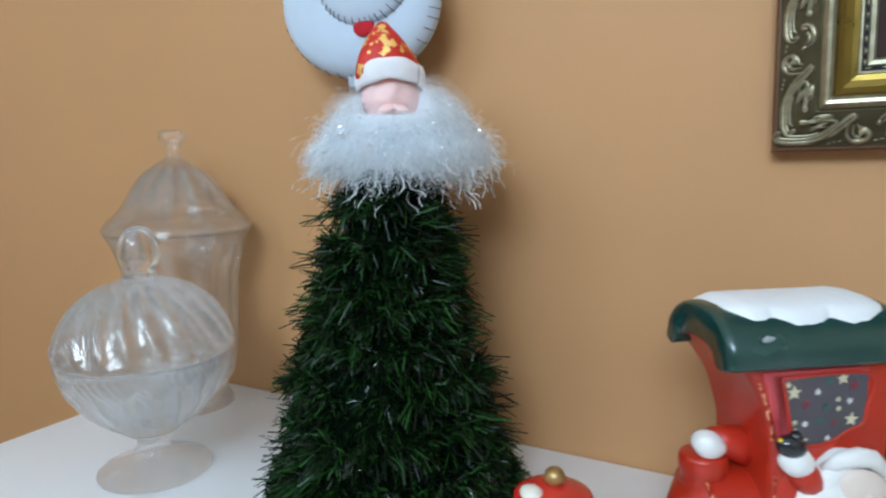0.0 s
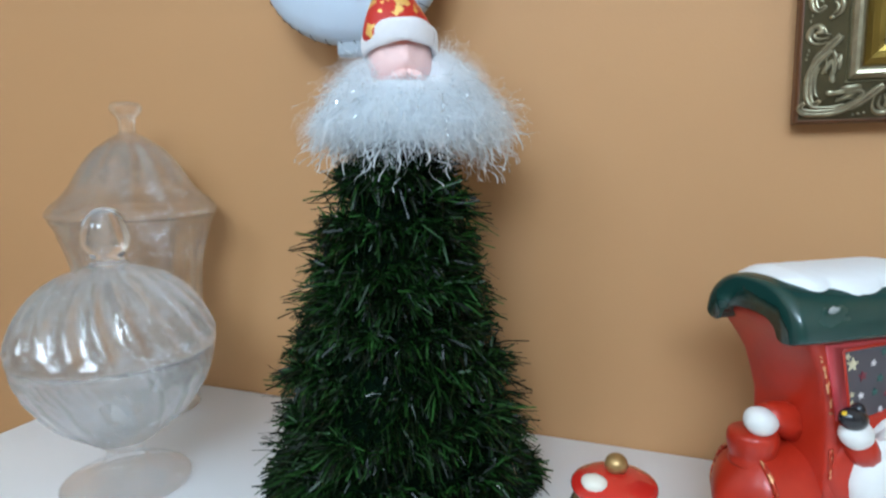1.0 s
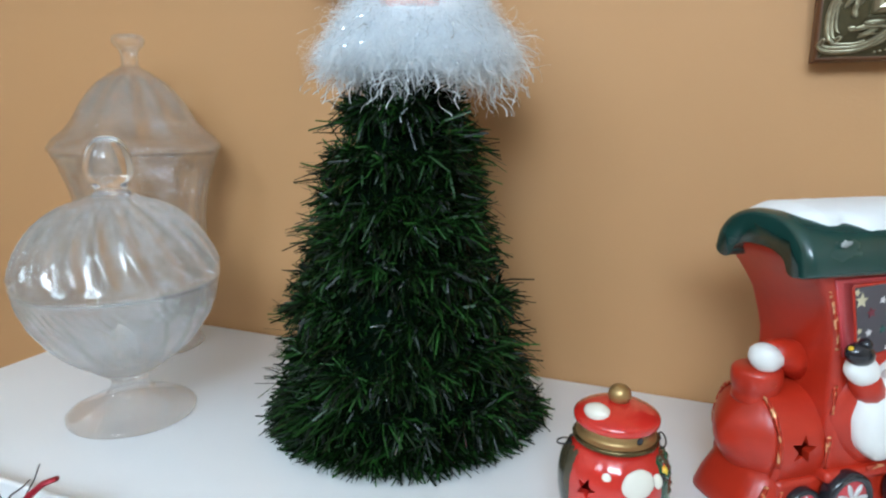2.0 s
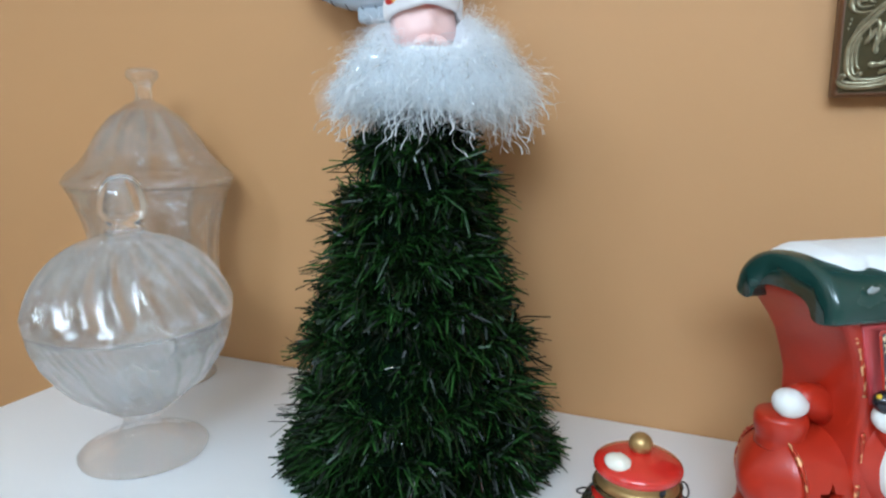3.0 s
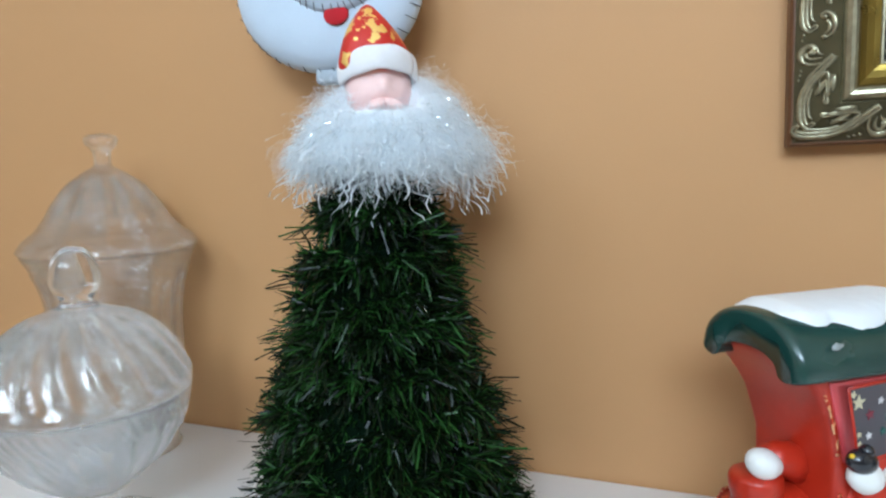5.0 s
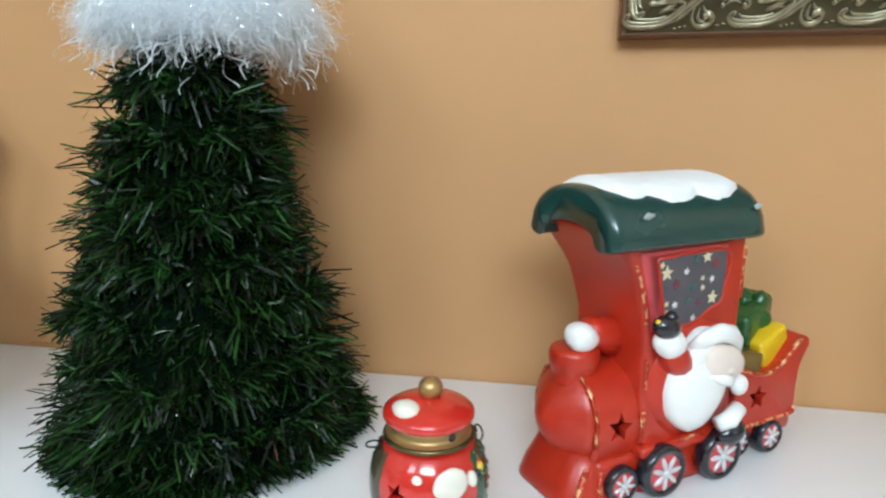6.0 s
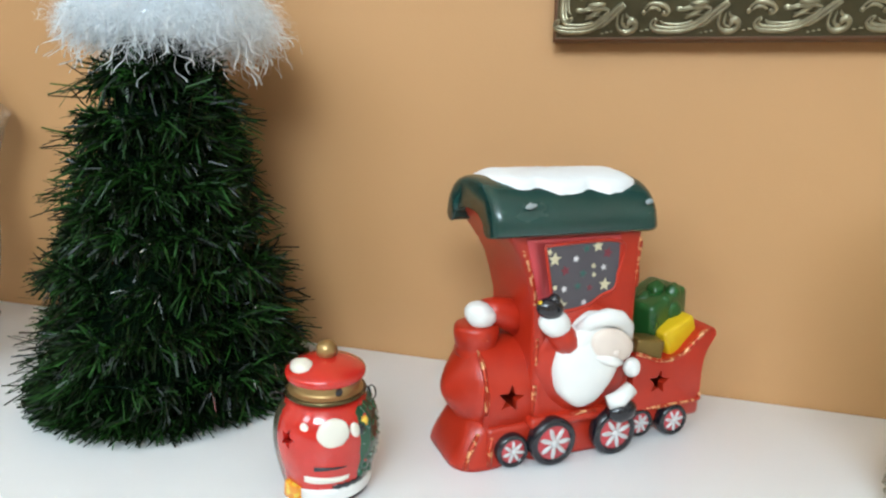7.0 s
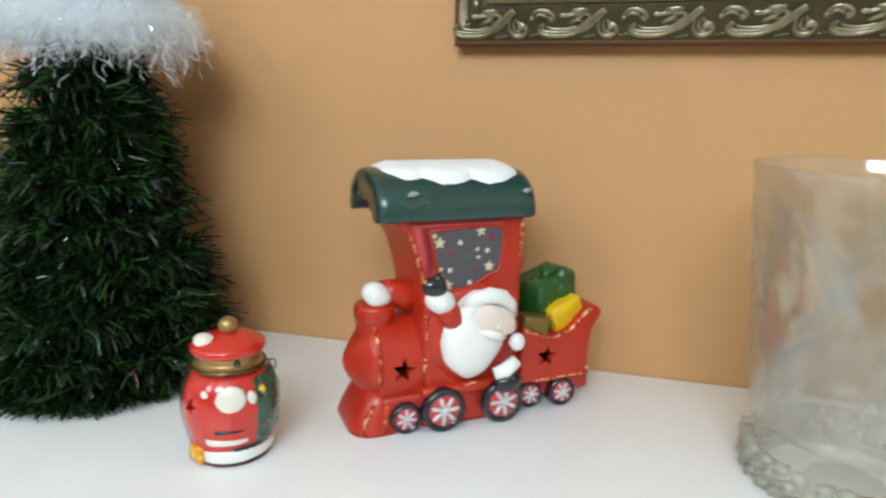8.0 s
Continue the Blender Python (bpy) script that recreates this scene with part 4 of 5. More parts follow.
    # the vent is not cut: a black bump paints its inner darkness
    part("vent", blob((0.0228 * math.cos(front + 0.42), 0.0228 * math.sin(front + 0.42), 0.0738), (0.0026, 0.0008, 0.0030), (0, 0, math.degrees(front + 0.42) + 90)), BLACK, j, "black bump painting the dark inside of a vent hole")
    lid = lathe(smooth_profile([(0.0, 0.0767), (0.020, 0.0769), (0.0258, 0.0777), (0.0276, 0.0806), (0.0262, 0.0838), (0.019, 0.0876), (0.010, 0.0902), (0.0, 0.0914)], 5), 60)
    lid = part("lid", lid, RED_GLOSS, j, "red glazed hat-shaped lid")
    a = front - 1.05
    part("pompom", blob((0.0175 * math.cos(a), 0.0175 * math.sin(a), 0.0872), (0.0092, 0.0078, 0.0050), (0, 0, math.degrees(a) + 90), 0.06, 200), CREAM, lid, "white glazed pompom")
    part("knob", blob((0.001, 0, 0.0950), (0.0074, 0.0074, 0.0066)), GOLDKNOB, lid, "gold knob")
    for s in (-1, 1):
        a = front + s * 1.62
        d, q = Vector((math.cos(a), math.sin(a), 0)), Vector((-math.sin(a), math.cos(a), 0))
        out, thin = (0.0335, 0.0045) if s < 0 else (0.0315, 0.0028)
        loop = [d * (out + thin * math.cos(t)) + q * 0.0030 * math.sin(t) + Vector((0, 0, 0.0635 + 0.0036 * math.sin(t))) for t in [2 * math.pi * i / 20 for i in range(21)]]
        part("wire_loop", tube(loop, 0.0006, 6), WIRE, j, "dark wire loop")
        part("wire_strap", tube([d * 0.0265 + Vector((0, 0, 0.0685)), d * 0.0295 + Vector((0, 0, 0.067)), d * 0.0305 + Vector((0, 0, 0.064))], 0.0008, 6), WIRE, j)


lantern_jar()


# ---- the ceramic train ----
def train():
    turn = 36.5
    o = Vector((0.005, 0.389, 0)) + Vector((math.sin(radians(turn)), -math.cos(radians(turn)), 0)) * -0.018
    t = thing("ceramic_train", pose(o.x, o.y, 0, 0, 0, turn), "red painted ceramic toy train with a snowy green roof and parcels", "ceramic train")

    def ring(x0, x1, y0, y1, z, r=0.006, n=6, lean=0.0):
        pts = []
        for cx, cy, a0 in ((x1 - r, y1 - r, 0), (x0 + r, y1 - r, 90), (x0 + r, y0 + r, 180), (x1 - r, y0 + r, 270)):
            for i in range(n + 1):
                a = radians(a0 + 90 * i / n)
                pts.append(Vector((cx + r * math.cos(a), cy + r * math.sin(a), z + lean * (cy + r * math.sin(a)))))
        return pts

    # cab, leaning forward at the top
    left = [(0.000, -0.012), (0.06, -0.012), (0.095, -0.0125), (0.115, -0.0135), (0.130, -0.0165), (0.145, -0.0205), (0.160, -0.0280), (0.172, -0.0375), (0.182, -0.0450), (0.197, -0.0465)]
    arch = lambda s, w, h: (0.037 - w * s, 0.1765 + h * max(0.0, 1 - abs(s) ** 2.5) ** 0.55)
    sections = []
    for z in (0.001, 0.005, 0.03, 0.06, 0.09, 0.105, 0.115, 0.125, 0.135, 0.145, 0.155, 0.163, 0.169, 0.173, 0.177, 0.181, 0.185, 0.189, 0.192, 0.1945, 0.1955):
        half = float(np.interp(z, (0.0, 0.150, 0.170), (0.037, 0.037, 0.0395)))
        if z > 0.170:
            half = 0.0395 * max(0.08, 1 - (min(1.0, (z - 0.170) / 0.0262)) ** (1 / 0.55)) ** (1 / 2.5)
        sections.append(ring(float(np.interp(z, [p[0] for p in left], [p[1] for p in left])), 0.0735, 0.037 - min(half, 0.037), 0.037 + half + float(np.interp(z, (0.115, 0.165, 0.175, 0.182), (0.0, 0.0070, 0.0060, 0.0))), z, min(0.007, half * 0.8)))
    part("cab", loft(sections), RED, t, "matt red cab curving outward to the roof")
    # roof: a thick curved shell
    shell = []
    for u, k in ((-0.0508, 0.86), (-0.0504, 0.91), (-0.0492, 0.955), (-0.0470, 0.985), (-0.0440, 1.0), (-0.02, 1.0), (0.020, 1.0), (0.060, 1.0), (0.0700, 1.0), (0.0745, 0.985), (0.0775, 0.955), (0.0790, 0.91), (0.0793, 0.86)):
        outer = [arch(-1 + 2 * i / 32, 0.0465 * k, 0.0330 * k) for i in range(33)]
        inner = [arch(1 - 2 * i / 32, 0.0255, 0.0100) for i in range(33)]
        rest, gap = (0.0465 * k + 0.0255) / 2, (0.0465 * k - 0.0255) / 2
        lobe = [(gap * math.cos(radians(q)), -0.0048 * math.sin(radians(q))) for q in (30, 60, 90, 120, 150)]
        ends = [[(0.037 + sg * (rest + sg2 * dy), 0.1765 + dz) for dy, dz in lobe] for sg, sg2 in ((-1, 1), (1, -1))]
        shell.append([(u, y, z - 0.0015) for y, z in outer + ends[0] + inner + ends[1]])
    bm = loft(shell)
    part("roof", bm, PINE, t, "dark green curved roof")
    # snow: a lumpy sheet with dripping edges
    bm = bmesh.new()
    grid = []
    n, m = 64, 22
    for i in range(n + 1):
        u = -0.0415 + 0.1140 * i / n
        w = i / n
        drip = 0.70 + 0.07 * math.sin(w * 4.2 - 0.9) + 0.050 * math.sin(w * 18 + 0.3) + 0.016 * math.sin(w * 37 + 1.1) + 0.006 * math.sin(w * 71)
        drip -= 0.34 * max(0.0, 1 - w / 0.15) ** 1.5 + 0.30 * max(0.0, 1 - (1 - w) / 0.06) ** 2
        col = []
        for q in range(m + 1):
            s = drip - (drip + 0.62) * q / m
            y, z = arch(s, 0.0465, 0.0330)
            rim = min(w, 1 - w, q / m, 1 - q / m)
            lift = -0.0025 + 0.0058 * min(1, rim * 9) ** 0.6 + 0.0004 * noise.noise(Vector((u, s * 0.05, 0)) * 120)
            ny = -s * abs(s) ** 0.8
            col.append(bm.verts.new((u, y + ny * lift, z + lift)))
        grid.append(col)
    for i in range(n):
        for q in range(m):
            bm.faces.new((grid[i][q], grid[i + 1][q], grid[i + 1][q + 1], grid[i][q + 1]))
    part("snow_cap", bm, SNOW, t, "white painted snow dripping over the roof")
    for u, z, s in ((-0.025, 0.1925, -0.0065), (0.0695, 0.193, -0.0065)):
        part("snow_dot", blob((u, s, z), (0.0036, 0.0011, 0.0022), rough=0.5, freq=500), FLAKE, t, "small pale grey flake mark")

    # side window with its stars
    pane = [(-0.0095, 0.1635), (0.0520, 0.1640), (0.0525, 0.140), (0.0500, 0.1285), (0.040, 0.1245), (0.030, 0.1185), (0.016, 0.1155), (0.0015, 0.117), (-0.0035, 0.136)]
    window = part("side_window", plate(pane, -0.0006, 0.004), SLATE, t, "dark window with pale painted stars", smooth=False)
    rim = [(x, -0.0004, z) for x, z in smooth_profile(pane + pane[:1], 5)]
    part("window_rim", tube(rim, 0.0014, 8), RED, t, "red painted window edge")
    part("front_pillar", plate([(-0.0235, 0.1685), (0.0520, 0.1690), (0.0520, 0.1640), (-0.0095, 0.1638), (-0.0035, 0.136), (0.0015, 0.117), (-0.0095, 0.116), (-0.0140, 0.134)], -0.0012, 0.003, 0.0005), ROSE, t)
    stars = [(-0.001, 0.1535, 0.0046, 0), (0.0065, 0.1195, 0.0044, 0), (0.0415, 0.1325, 0.0045, 0), (0.0335, 0.1612, 0.0040, 0), (0.0160, 0.1530, 0.0024, 1), (0.0080, 0.1315, 0.0025, 1),
             (0.0250, 0.1205, 0.0023, 1), (0.0395, 0.1455, 0.0024, 1), (-0.0055, 0.1590, 0.0024, 0), (0.0005, 0.1330, 0.0020, 0), (0.0310, 0.1470, 0.0019, 0), (0.0318, 0.1405, 0.0019, 0),
             (0.0010, 0.1270, 0.0019, 0), (0.0080, 0.1450, 0.0033, 2), (0.0420, 0.1560, 0.0038, 2), (0.0240, 0.1600, 0.0028, 3), (0.0225, 0.1420, 0.0028, 3), (0.0190, 0.1330, 0.0026, 3), (0.0290, 0.1310, 0.0024, 2)]
    for i, (x, z, r, c) in enumerate(stars):
        part("star", plate(star(x, z, r * 1.12, 0.3 * math.sin(i * 3.3)), -0.0011, -0.0003), (STAR_GOLD, STAR_WHITE, STAR_RED, STAR_GREEN)[c], window, smooth=False)

    # boiler, its front and the stack
    barrel = []
    for u, k in ((-0.0465, 0.93), (-0.0440, 1.0), (-0.030, 1.0), (-0.014, 1.0), (-0.004, 1.0)):
        barrel.append([(u, 0.036 + 0.034 * k * math.cos(a), 0.0495 + (0.037 if math.sin(a) > 0 else 0.044) * k * math.sin(a)) for a in [2 * math.pi * i / 48 for i in range(48)]])
    boiler = part("boiler", loft(barrel), RED, t, "round red boiler with a cut star")
    carve(boiler, box(-0.040, -0.008, 0.0085, 0.060, 0.036, 0.065))
    carve(boiler, plate(star(-0.0275, 0.0515, 0.0106, 0.15), -0.01, 0.018))
    nose = []
    for u, k in ((-0.0455, 0.93), (-0.0480, 0.91), (-0.0520, 0.80), (-0.0570, 0.62), (-0.0625, 0.40), (-0.0665, 0.20), (-0.0680, 0.05)):
        nose.append([(u, 0.036 + 0.034 * k * math.cos(a), 0.0515 + 0.036 * k * math.sin(a)) for a in [2 * math.pi * i / 40 for i in range(40)]])
    part("boiler_front", loft(nose), RED, t, "bulging red boiler front")
    rim = [(-0.0462, 0.036 + 0.0335 * math.cos(a), 0.0500 + 0.0365 * math.sin(a)) for a in [math.pi * (-0.08 + 1.16 * i / 40) for i in range(41)]]
    part("gold_edge", tube(rim, [0.0014 + 0.0005 * math.sin(i * 0.7) for i in range(41)], 6), GOLD, t, "rubbed gold edge")
    stack = lathe(smooth_profile([(0.0, 0.076), (0.0145, 0.076), (0.0150, 0.083), (0.0165, 0.089), (0.0170, 0.095), (0.0155, 0.0995), (0.009, 0.1015), (0.0, 0.102)], 4), 28)
    bmesh.ops.transform(stack, matrix=Matrix.Translation((-0.0415, 0.036, -0.001)), verts=stack.verts)
    part("chimney", stack, RED, t, "short red chimney")
    part("gold_mark", blob((-0.0440, 0.0205, 0.0920), (0.0045, 0.0012, 0.0035), (0, 0, -15), 0.2, 300), GOLD, t)
    part("arm", tube([(-0.008, 0.036, 0.099), (-0.020, 0.034, 0.1055), (-0.030, 0.033, 0.1085), (-0.037, 0.033, 0.1085)], [0.013, 0.012, 0.0105, 0.0095], 14), RED, t, "red sleeve reaching forward")
    part("mitten", blob((-0.0420, 0.029, 0.1075), (0.0130, 0.0105, 0.0100), (0, 25, 12), 0.06, 120, taper=0.1), WHITE, t, "white painted mitten")
    # skirt in front, flaring to the foot
    skirt = [ring(a, b, c, d, z, r) for a, b, c, d, z, r in ((-0.0690, -0.022, -0.001, 0.069, 0.0005, 0.018), (-0.0688, -0.022, 0.0, 0.068, 0.004, 0.018), (-0.0645, -0.022, 0.002, 0.066, 0.014, 0.016), (-0.058, -0.022, 0.005, 0.063, 0.026, 0.015), (-0.053, -0.022, 0.010, 0.060, 0.034, 0.012))]
    part("front_skirt", loft(skirt), RED, t, "flaring red front skirt with gold rubbed edges")
    for p in ([(-0.050, 0.0065, 0.026), (-0.056, 0.0045, 0.016), (-0.060, 0.0030, 0.007), (-0.061, 0.0025, 0.002)], [(-0.040, 0.004, 0.026), (-0.043, 0.0015, 0.013), (-0.044, -0.001, 0.003)]):
        part("gold_edge", tube(p, [0.0016 + 0.0007 * (i % 2) for i in range(len(p))], 6), GOLD, t)
    part("chassis", box(-0.045, 0.0745, 0.002, 0.071, 0.0004, 0.030, 0.004), RED, t)
    part("step_board", box(-0.014, 0.0755, -0.0055, 0.010, 0.028, 0.0365, 0.003), RED, t)
    part("coupling", box(0.070, 0.150, 0.006, 0.060, 0.010, 0.032, 0.004), RED, t)

    # tender with its parcels
    side = smooth_profile([(0.0765, 0.026), (0.110, 0.0262), (0.1435, 0.027), (0.1470, 0.033), (0.1470, 0.050), (0.1490, 0.066), (0.1560, 0.078), (0.1590, 0.0835), (0.1545, 0.0875), (0.1450, 0.0850),
                           (0.1350, 0.0770), (0.1250, 0.0690), (0.1120, 0.0650), (0.0980, 0.0665), (0.0880, 0.0705), (0.0765, 0.0745)], 4)
    side = [(0.0765 + (x - 0.0765) * 0.945, z) for x, z in side]
    tender = part("tender", plate(side, 0.001, 0.066, 0.0022), RED, t, "red tender with a cut star and curled back", smooth=False)
    carve(tender, box(0.080, 0.138, 0.0070, 0.058, 0.032, 0.062))
    carve(tender, plate(star(0.1015, 0.0475, 0.0102, 0.1), -0.01, 0.018))
    for a, b in ((9, 15), (0, 3)):
        pts = [(x, 0.0012, z) for x, z in side[a * 4 - 2 if a else 2:b * 4 + 1]]
        part("gold_edge", tube(pts, [0.0013 + 0.0006 * abs(math.sin(i * 0.6)) for i in range(len(pts))], 6), GOLD, tender, "rubbed gold edge")

    def parcel(name, c, size, rot, material, label):
        b = box(-size[0], size[0], -size[1], size[1], -size[2], size[2], min(size) * 0.28, 3)
        bmesh.ops.transform(b, matrix=Matrix.Translation(c) @ Euler([radians(a) for a in rot]).to_matrix().to_4x4(), verts=b.verts)
        return part(name, b, material, t, label)

    parcel("parcel", (0.119, 0.040, 0.0890), (0.0260, 0.018, 0.0225), (4, -12, 20), PARCEL, "dark green moulded parcel")
    loops = [((0.112, 0.036, 0.1195), (0.010, 0.008, 0.006), (0, -25, 20)), ((0.0985, 0.034, 0.109), (0.008, 0.008, 0.011), (0, 18, 0)), ((0.124, 0.030, 0.116), (0.008, 0.007, 0.009), (0, 20, 10)),
             ((0.1045, 0.0255, 0.101), (0.009, 0.006, 0.012), (10, 12, 0)), ((0.121, 0.0245, 0.104), (0.009, 0.006, 0.010), (-8, -20, 0)), ((0.112, 0.024, 0.111), (0.006, 0.005, 0.006), (0, 0, 0))]
    for p, r, q in loops:
        part("bow_loop", blob((p[0] + 0.006, p[1], p[2] - 0.006), [k * 0.92 for k in r], q, 0.25, 170), PARCEL, t)
    parcel("parcel", (0.1255, 0.021, 0.0800), (0.0165, 0.012, 0.0115), (0, -22, 6), YELLOW, "yellow painted parcel")
    parcel("parcel", (0.0925, 0.0125, 0.0725), (0.0125, 0.0095, 0.0100), (0, 8, -6), OCHRE, "dull gold painted parcel")

    # wheels
    for u, z, r, y in ((-0.0265, 0.0130, 0.0128, -0.0015), (0.0030, 0.0185, 0.0183, -0.0085), (0.0550, 0.0185, 0.0183, -0.0095), (0.0885, 0.0135, 0.0118, 0.0045), (0.1180, 0.0135, 0.0130, 0.0005)):
        prof = [(0.0, 0.008), (r * 0.94, 0.008), (r, 0.006), (r, -0.001), (r * 0.93, -0.0028), (r * 0.76, -0.0028), (r * 0.73, -0.0012), (0.0, -0.0012)]
        spin = Matrix.Translation((u, y, z)) @ Matrix.Rotation(radians(-90), 4, "X")
        bm = lathe(prof, 36)
        bmesh.ops.transform(bm, matrix=spin, verts=bm.verts)
        wheel = part("wheel", bm, BLACK, t, "black wheel with red and white petals")
        bm = lathe([(0.0, -0.0022), (r * 0.66, -0.0022), (r * 0.72, -0.0013)], 30)
        bmesh.ops.transform(bm, matrix=spin, verts=bm.verts)
        part("disc", bm, ROSE, wheel, "red wheel disc")
        for i in range(7):
            a = 2 * math.pi * i / 7 + u * 40
            part("petal", blob((u + r * 0.40 * math.cos(a), y - 0.0026, z + r * 0.40 * math.sin(a)), (r * 0.30, 0.0013, r * 0.105), (0, -math.degrees(a), 0), 0.05, 300, sub=2), PETAL, wheel)
        part("hub", blob((u, y - 0.003, z), (r * 0.19, 0.0018, r * 0.19), sub=2), PETAL, wheel)

    # the bearded relief figure leaning out of the side
    part("coat", blob((0.031, 0.004, 0.077), (0.0415, 0.0125, 0.044), (0, -18, 0), 0.04, 60, 4), RED, t, "rounded red coat in relief")
    beard = blob((0, 0, 0), (0.0275, 0.0150, 0.0370), (0, 14, 0), 0.05, 70, 4)
    for v3 in beard.verts:
        low = max(0.0, -v3.co.z / 0.037)
        v3.co.x *= 1 - 0.22 * low * low
    bmesh.ops.transform(beard, matrix=Matrix.Translation((0.0285, -0.0040, 0.0775)), verts=beard.verts)
    part("beard", beard, WHITE, t, "large smooth white beard")
    part("face", blob((0.0410, -0.0160, 0.0915), (0.0190, 0.0052, 0.0125), (0, 20, 0), 0.05, 120), FACE, t, "plain pale pink face")
    part("hat_brim", tube([(0.0180, -0.0085, 0.1020), (0.0255, -0.0125, 0.1100), (0.0365, -0.0140, 0.1125), (0.0480, -0.0130, 0.1095), (0.0570, -0.0105, 0.1020), (0.0605, -0.0080, 0.0920)], [0.0052, 0.0062, 0.0068, 0.0066, 0.0058, 0.0046], 14, (1, 0.70, 1)), WHITE, t, "white hat brim")
    part("moustache", tube([(0.0270, -0.0160, 0.0850), (0.0350, -0.0190, 0.0825), (0.0430, -0.0195, 0.0800), (0.0500, -0.0165, 0.0775)], [0.0020, 0.0038, 0.0040, 0.0020], 10), WHITE, t)
    part("hair", merged([blob((0.0205, -0.0085, 0.0955), (0.0100, 0.0080, 0.0130), (0, 25, 0), 0.06, 120), blob((0.0575, -0.0085, 0.0865), (0.0058, 0.0060, 0.0105), (0, -10, 0), 0.06, 120)]), WHITE, t, "white curls beside the face")
    part("nose", blob((0.0425, -0.0205, 0.0875), (0.0030, 0.0022, 0.0026)), FACE, t)
    part("sleeve", tube([(0.018, -0.002, 0.088), (0.006, -0.006, 0.098), (0.000, -0.008, 0.106)], [0.012, 0.010, 0.009], 12), RED, t)
    part("cuff", blob((-0.0035, -0.0100, 0.1105), (0.0125, 0.0085, 0.0098), (0, 25, 0), 0.06, 120), WHITE, t, "white cuff")
    part("glove", merged([blob((-0.0090, -0.0120, 0.1225), (0.0105, 0.0070, 0.0078), (0, 15, 0)), blob((-0.0065, -0.0125, 0.1285), (0.0042, 0.0045, 0.0046))]), BLACK, t, "dark glossy glove")
    part("bell", blob((-0.0165, -0.0125, 0.1270), (0.0022, 0.0020, 0.0018)), YELLOW, t)
    part("cuff", blob((0.0655, -0.0095, 0.0690), (0.0068, 0.0055, 0.0078), (0, -15, 0), 0.05, 120), WHITE, t, "white cuff")
    part("cuff", tube([(0.0445, -0.0125, 0.0450), (0.0530, -0.0150, 0.0480), (0.0635, -0.0135, 0.0545)], [0.0052, 0.0064, 0.0056], 12), WHITE, t, "white boot cuff")
    part("boot", blob((0.0565, -0.0150, 0.0375), (0.0122, 0.0070, 0.0085), (0, -10, 0), 0.03, 90, taper=0.1), BLACK, t, "black boot")

    # rubbed gold strokes along the cab's edges
    for pts in ([(-0.0255, 0.0015, 0.168), (-0.0220, 0.0010, 0.155), (-0.0180, 0.0008, 0.143), (-0.0145, 0.0008, 0.131), (-0.0130, 0.0010, 0.121)],
                [(-0.0105, 0.0010, 0.096), (-0.0100, 0.0008, 0.085), (-0.0100, 0.0008, 0.076)],
                [(-0.0100, 0.0008, 0.060), (-0.0100, 0.0008, 0.048), (-0.0105, 0.0010, 0.037)],
                [(0.0705, 0.0010, 0.166), (0.0708, 0.0008, 0.154), (0.0705, 0.0010, 0.140), (0.0708, 0.0010, 0.128)],
                [(0.0180, -0.0052, 0.0360), (0.0280, -0.0054, 0.0370), (0.0400, -0.0052, 0.0365)]):
        part("gold_edge", tube(smooth_profile(pts, 3), [0.0016 + 0.0006 * math.sin(i * 1.1) for i in range(3 * (len(pts) - 1) + 1)], 6, (1, 0.4, 1)), GOLD, t, "rubbed gold edge")


train()


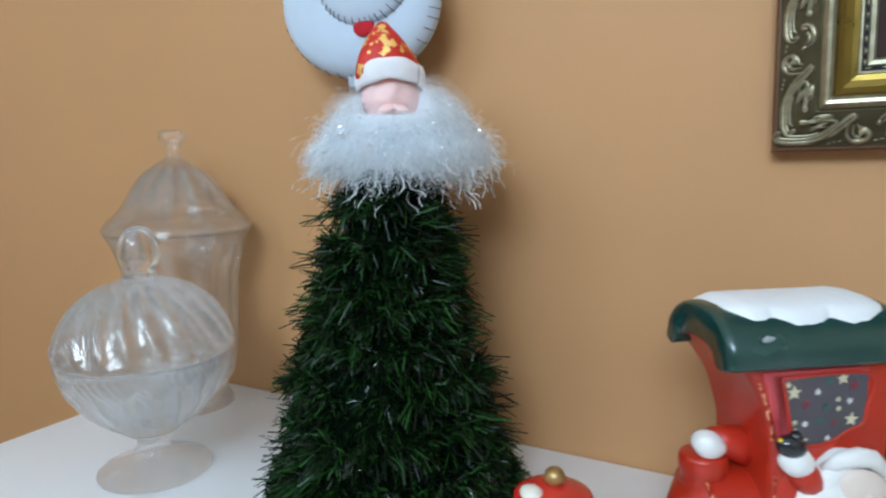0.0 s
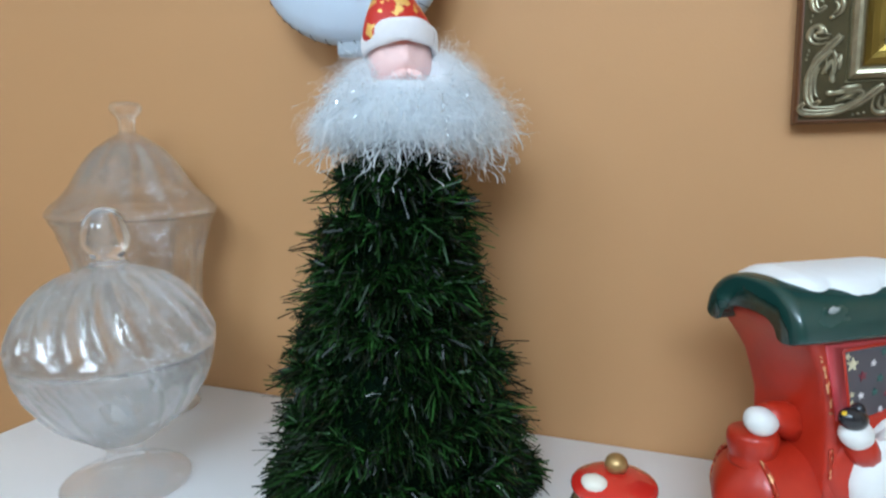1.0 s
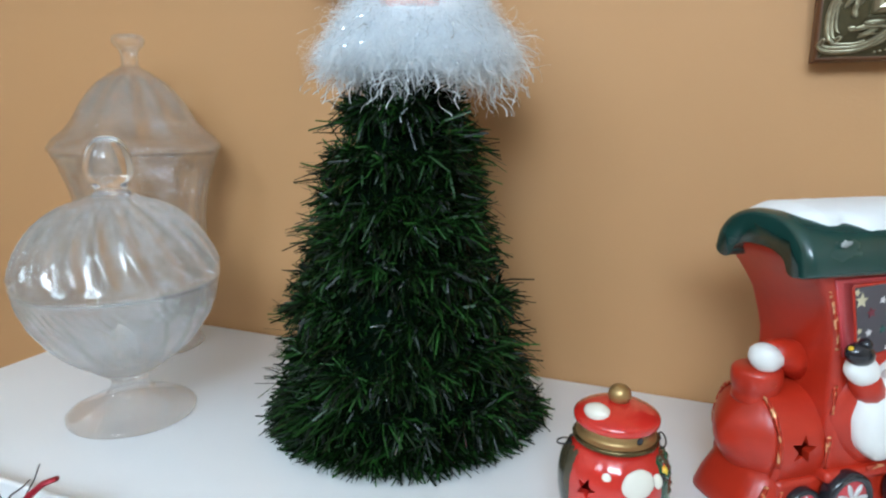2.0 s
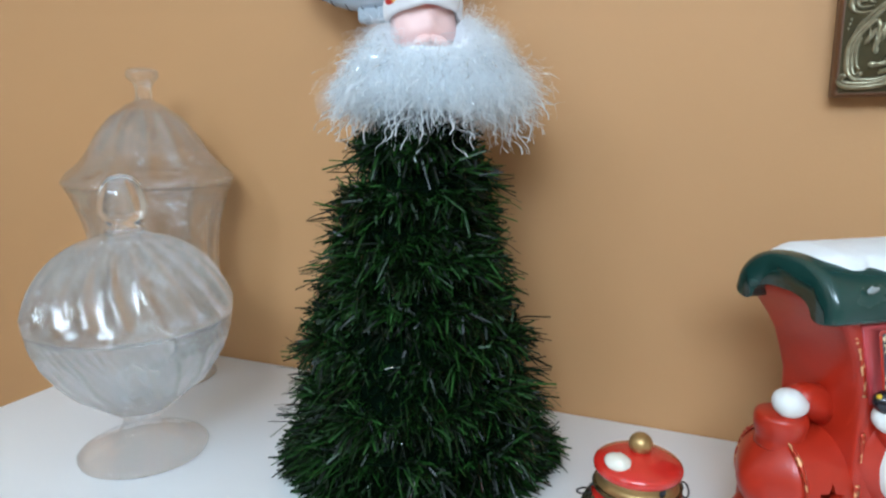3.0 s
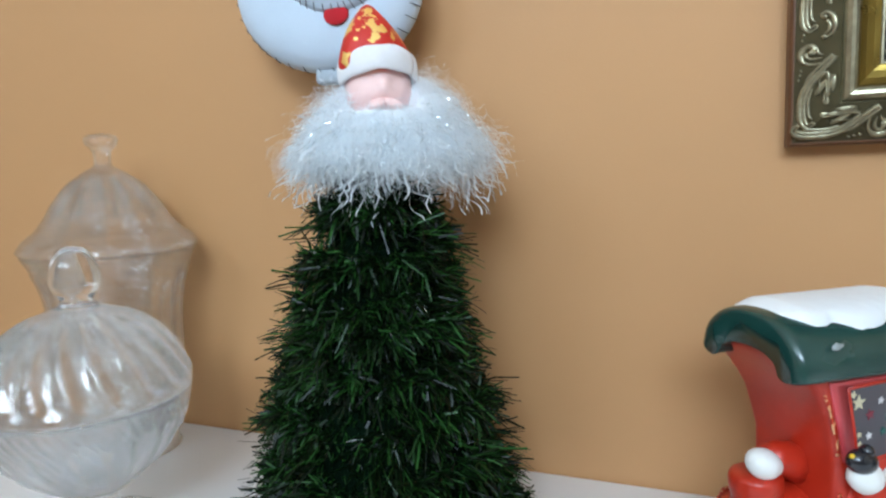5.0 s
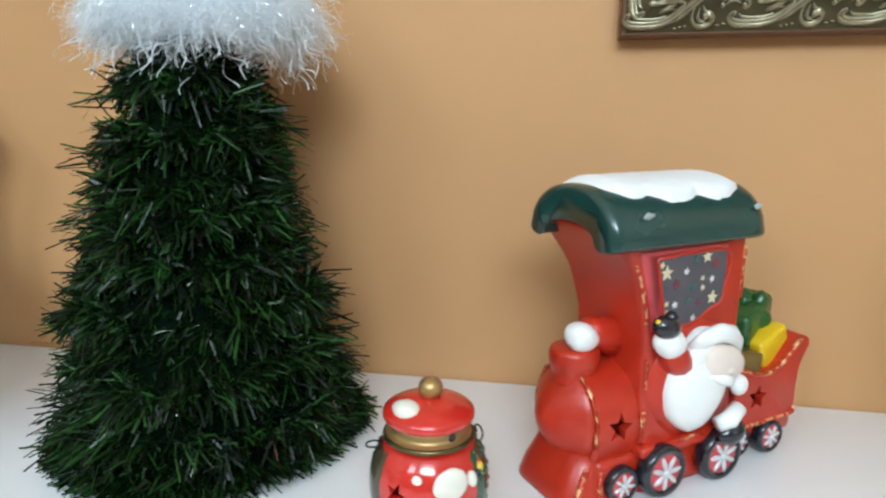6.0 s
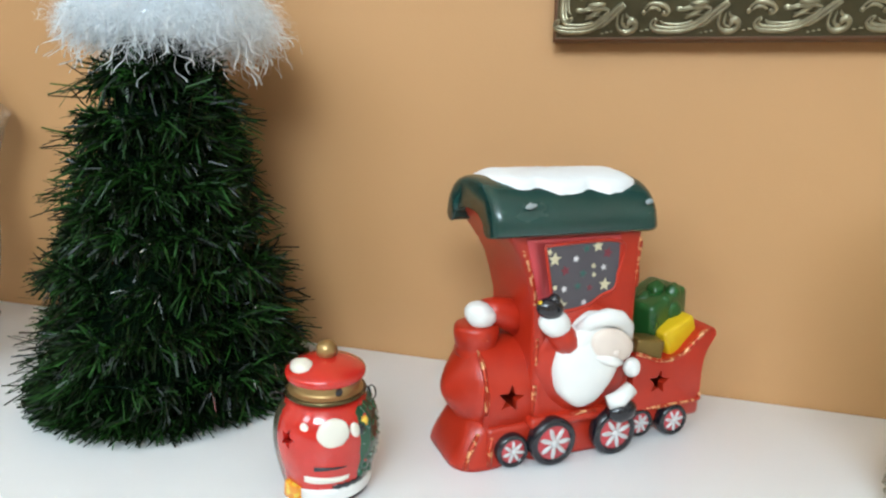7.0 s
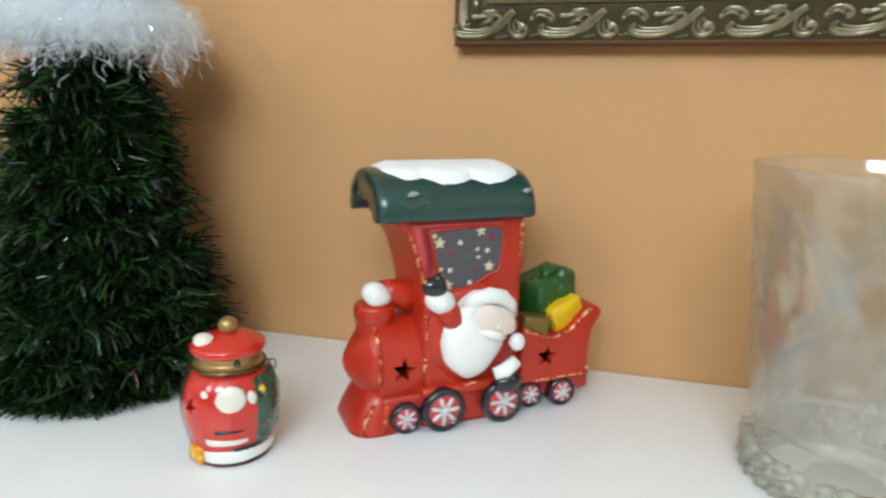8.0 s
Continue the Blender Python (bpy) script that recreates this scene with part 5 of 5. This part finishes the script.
# ---- the tray of dried twigs and ribbon ----
def tray():
    b = thing("filled_tray", pose(-0.545, 0.130, 0), "white open tray with pale shavings, red ribbon and twigs", "tray")
    hx, hy, h = 0.160, 0.066, 0.026
    part("base", box(-hx, hx, -hy, hy, 0.0003, 0.004, 0.001), SHELF, b)
    for x0, x1, y0, y1 in ((-hx, hx, hy - 0.005, hy), (-hx, hx, -hy, -hy + 0.005), (-hx, -hx + 0.005, -hy + 0.005, hy - 0.005), (hx - 0.005, hx, -hy + 0.005, hy - 0.005)):
        part("side", box(x0, x1, y0, y1, 0.004, h, 0.0015), SHELF, b)
    rng = random.Random(9)
    bits = []
    for _ in range(260):
        x, y = rng.uniform(-hx + 0.02, hx - 0.02), rng.uniform(-hy + 0.015, hy - 0.014)
        z = rng.uniform(0.010, 0.024)
        a, l = rng.uniform(0, 6.28), rng.uniform(0.006, 0.012)
        bits.append(tube([(x - l * math.cos(a), y - l * math.sin(a), z), (x, y, z + 0.003), (x + l * math.cos(a), y + l * math.sin(a), z - 0.001)], 0.0016, 4, (1, 1, 0.4)))
    tagged(part("shavings", merged(bits), KRAFT, b, "pale beige shavings"), kind="stuff")
    for x0, y0, x1, y1, z1 in ((0.052, 0.040, 0.082, 0.055, 0.046), (0.118, 0.036, 0.130, 0.054, 0.042), (0.030, 0.030, 0.010, 0.050, 0.040), (0.070, 0.020, 0.040, 0.034, 0.042),
                               (0.000, 0.010, -0.030, 0.030, 0.040), (0.090, 0.000, 0.115, 0.016, 0.038), (-0.060, 0.020, -0.090, 0.035, 0.040), (0.020, -0.020, 0.050, -0.010, 0.040)):
        path = [(x0 + (x1 - x0) * k, y0 + (y1 - y0) * k, 0.014 + (z1 - 0.014) * math.sin(k * 1.5)) for k in (0, 0.25, 0.5, 0.75, 1.0)]
        part("ribbon", tube(path, [0.0018, 0.0030, 0.0034, 0.0034, 0.0030], 6, (1, 1, 0.4)), RIBBON, b, "dark red foil ribbon")
    for x0, y0, x1, y1, z1 in ((0.055, 0.045, 0.066, 0.056, 0.052), (0.060, 0.040, 0.020, 0.052, 0.046), (0.045, 0.035, 0.030, 0.050, 0.050), (0.030, 0.048, 0.064, 0.050, 0.044), (0.100, 0.02, 0.12, 0.05, 0.040), (-0.03, 0.03, -0.05, 0.05, 0.045)):
        path = [(x0 + (x1 - x0) * k + 0.0015 * math.sin(9 * k), y0 + (y1 - y0) * k, 0.014 + (z1 - 0.014) * k) for k in (0, 0.25, 0.5, 0.75, 1.0)]
        part("twig", tube(path, [0.0008, 0.0007, 0.0006, 0.0005, 0.0004], 5), TWIG, b)


tray()
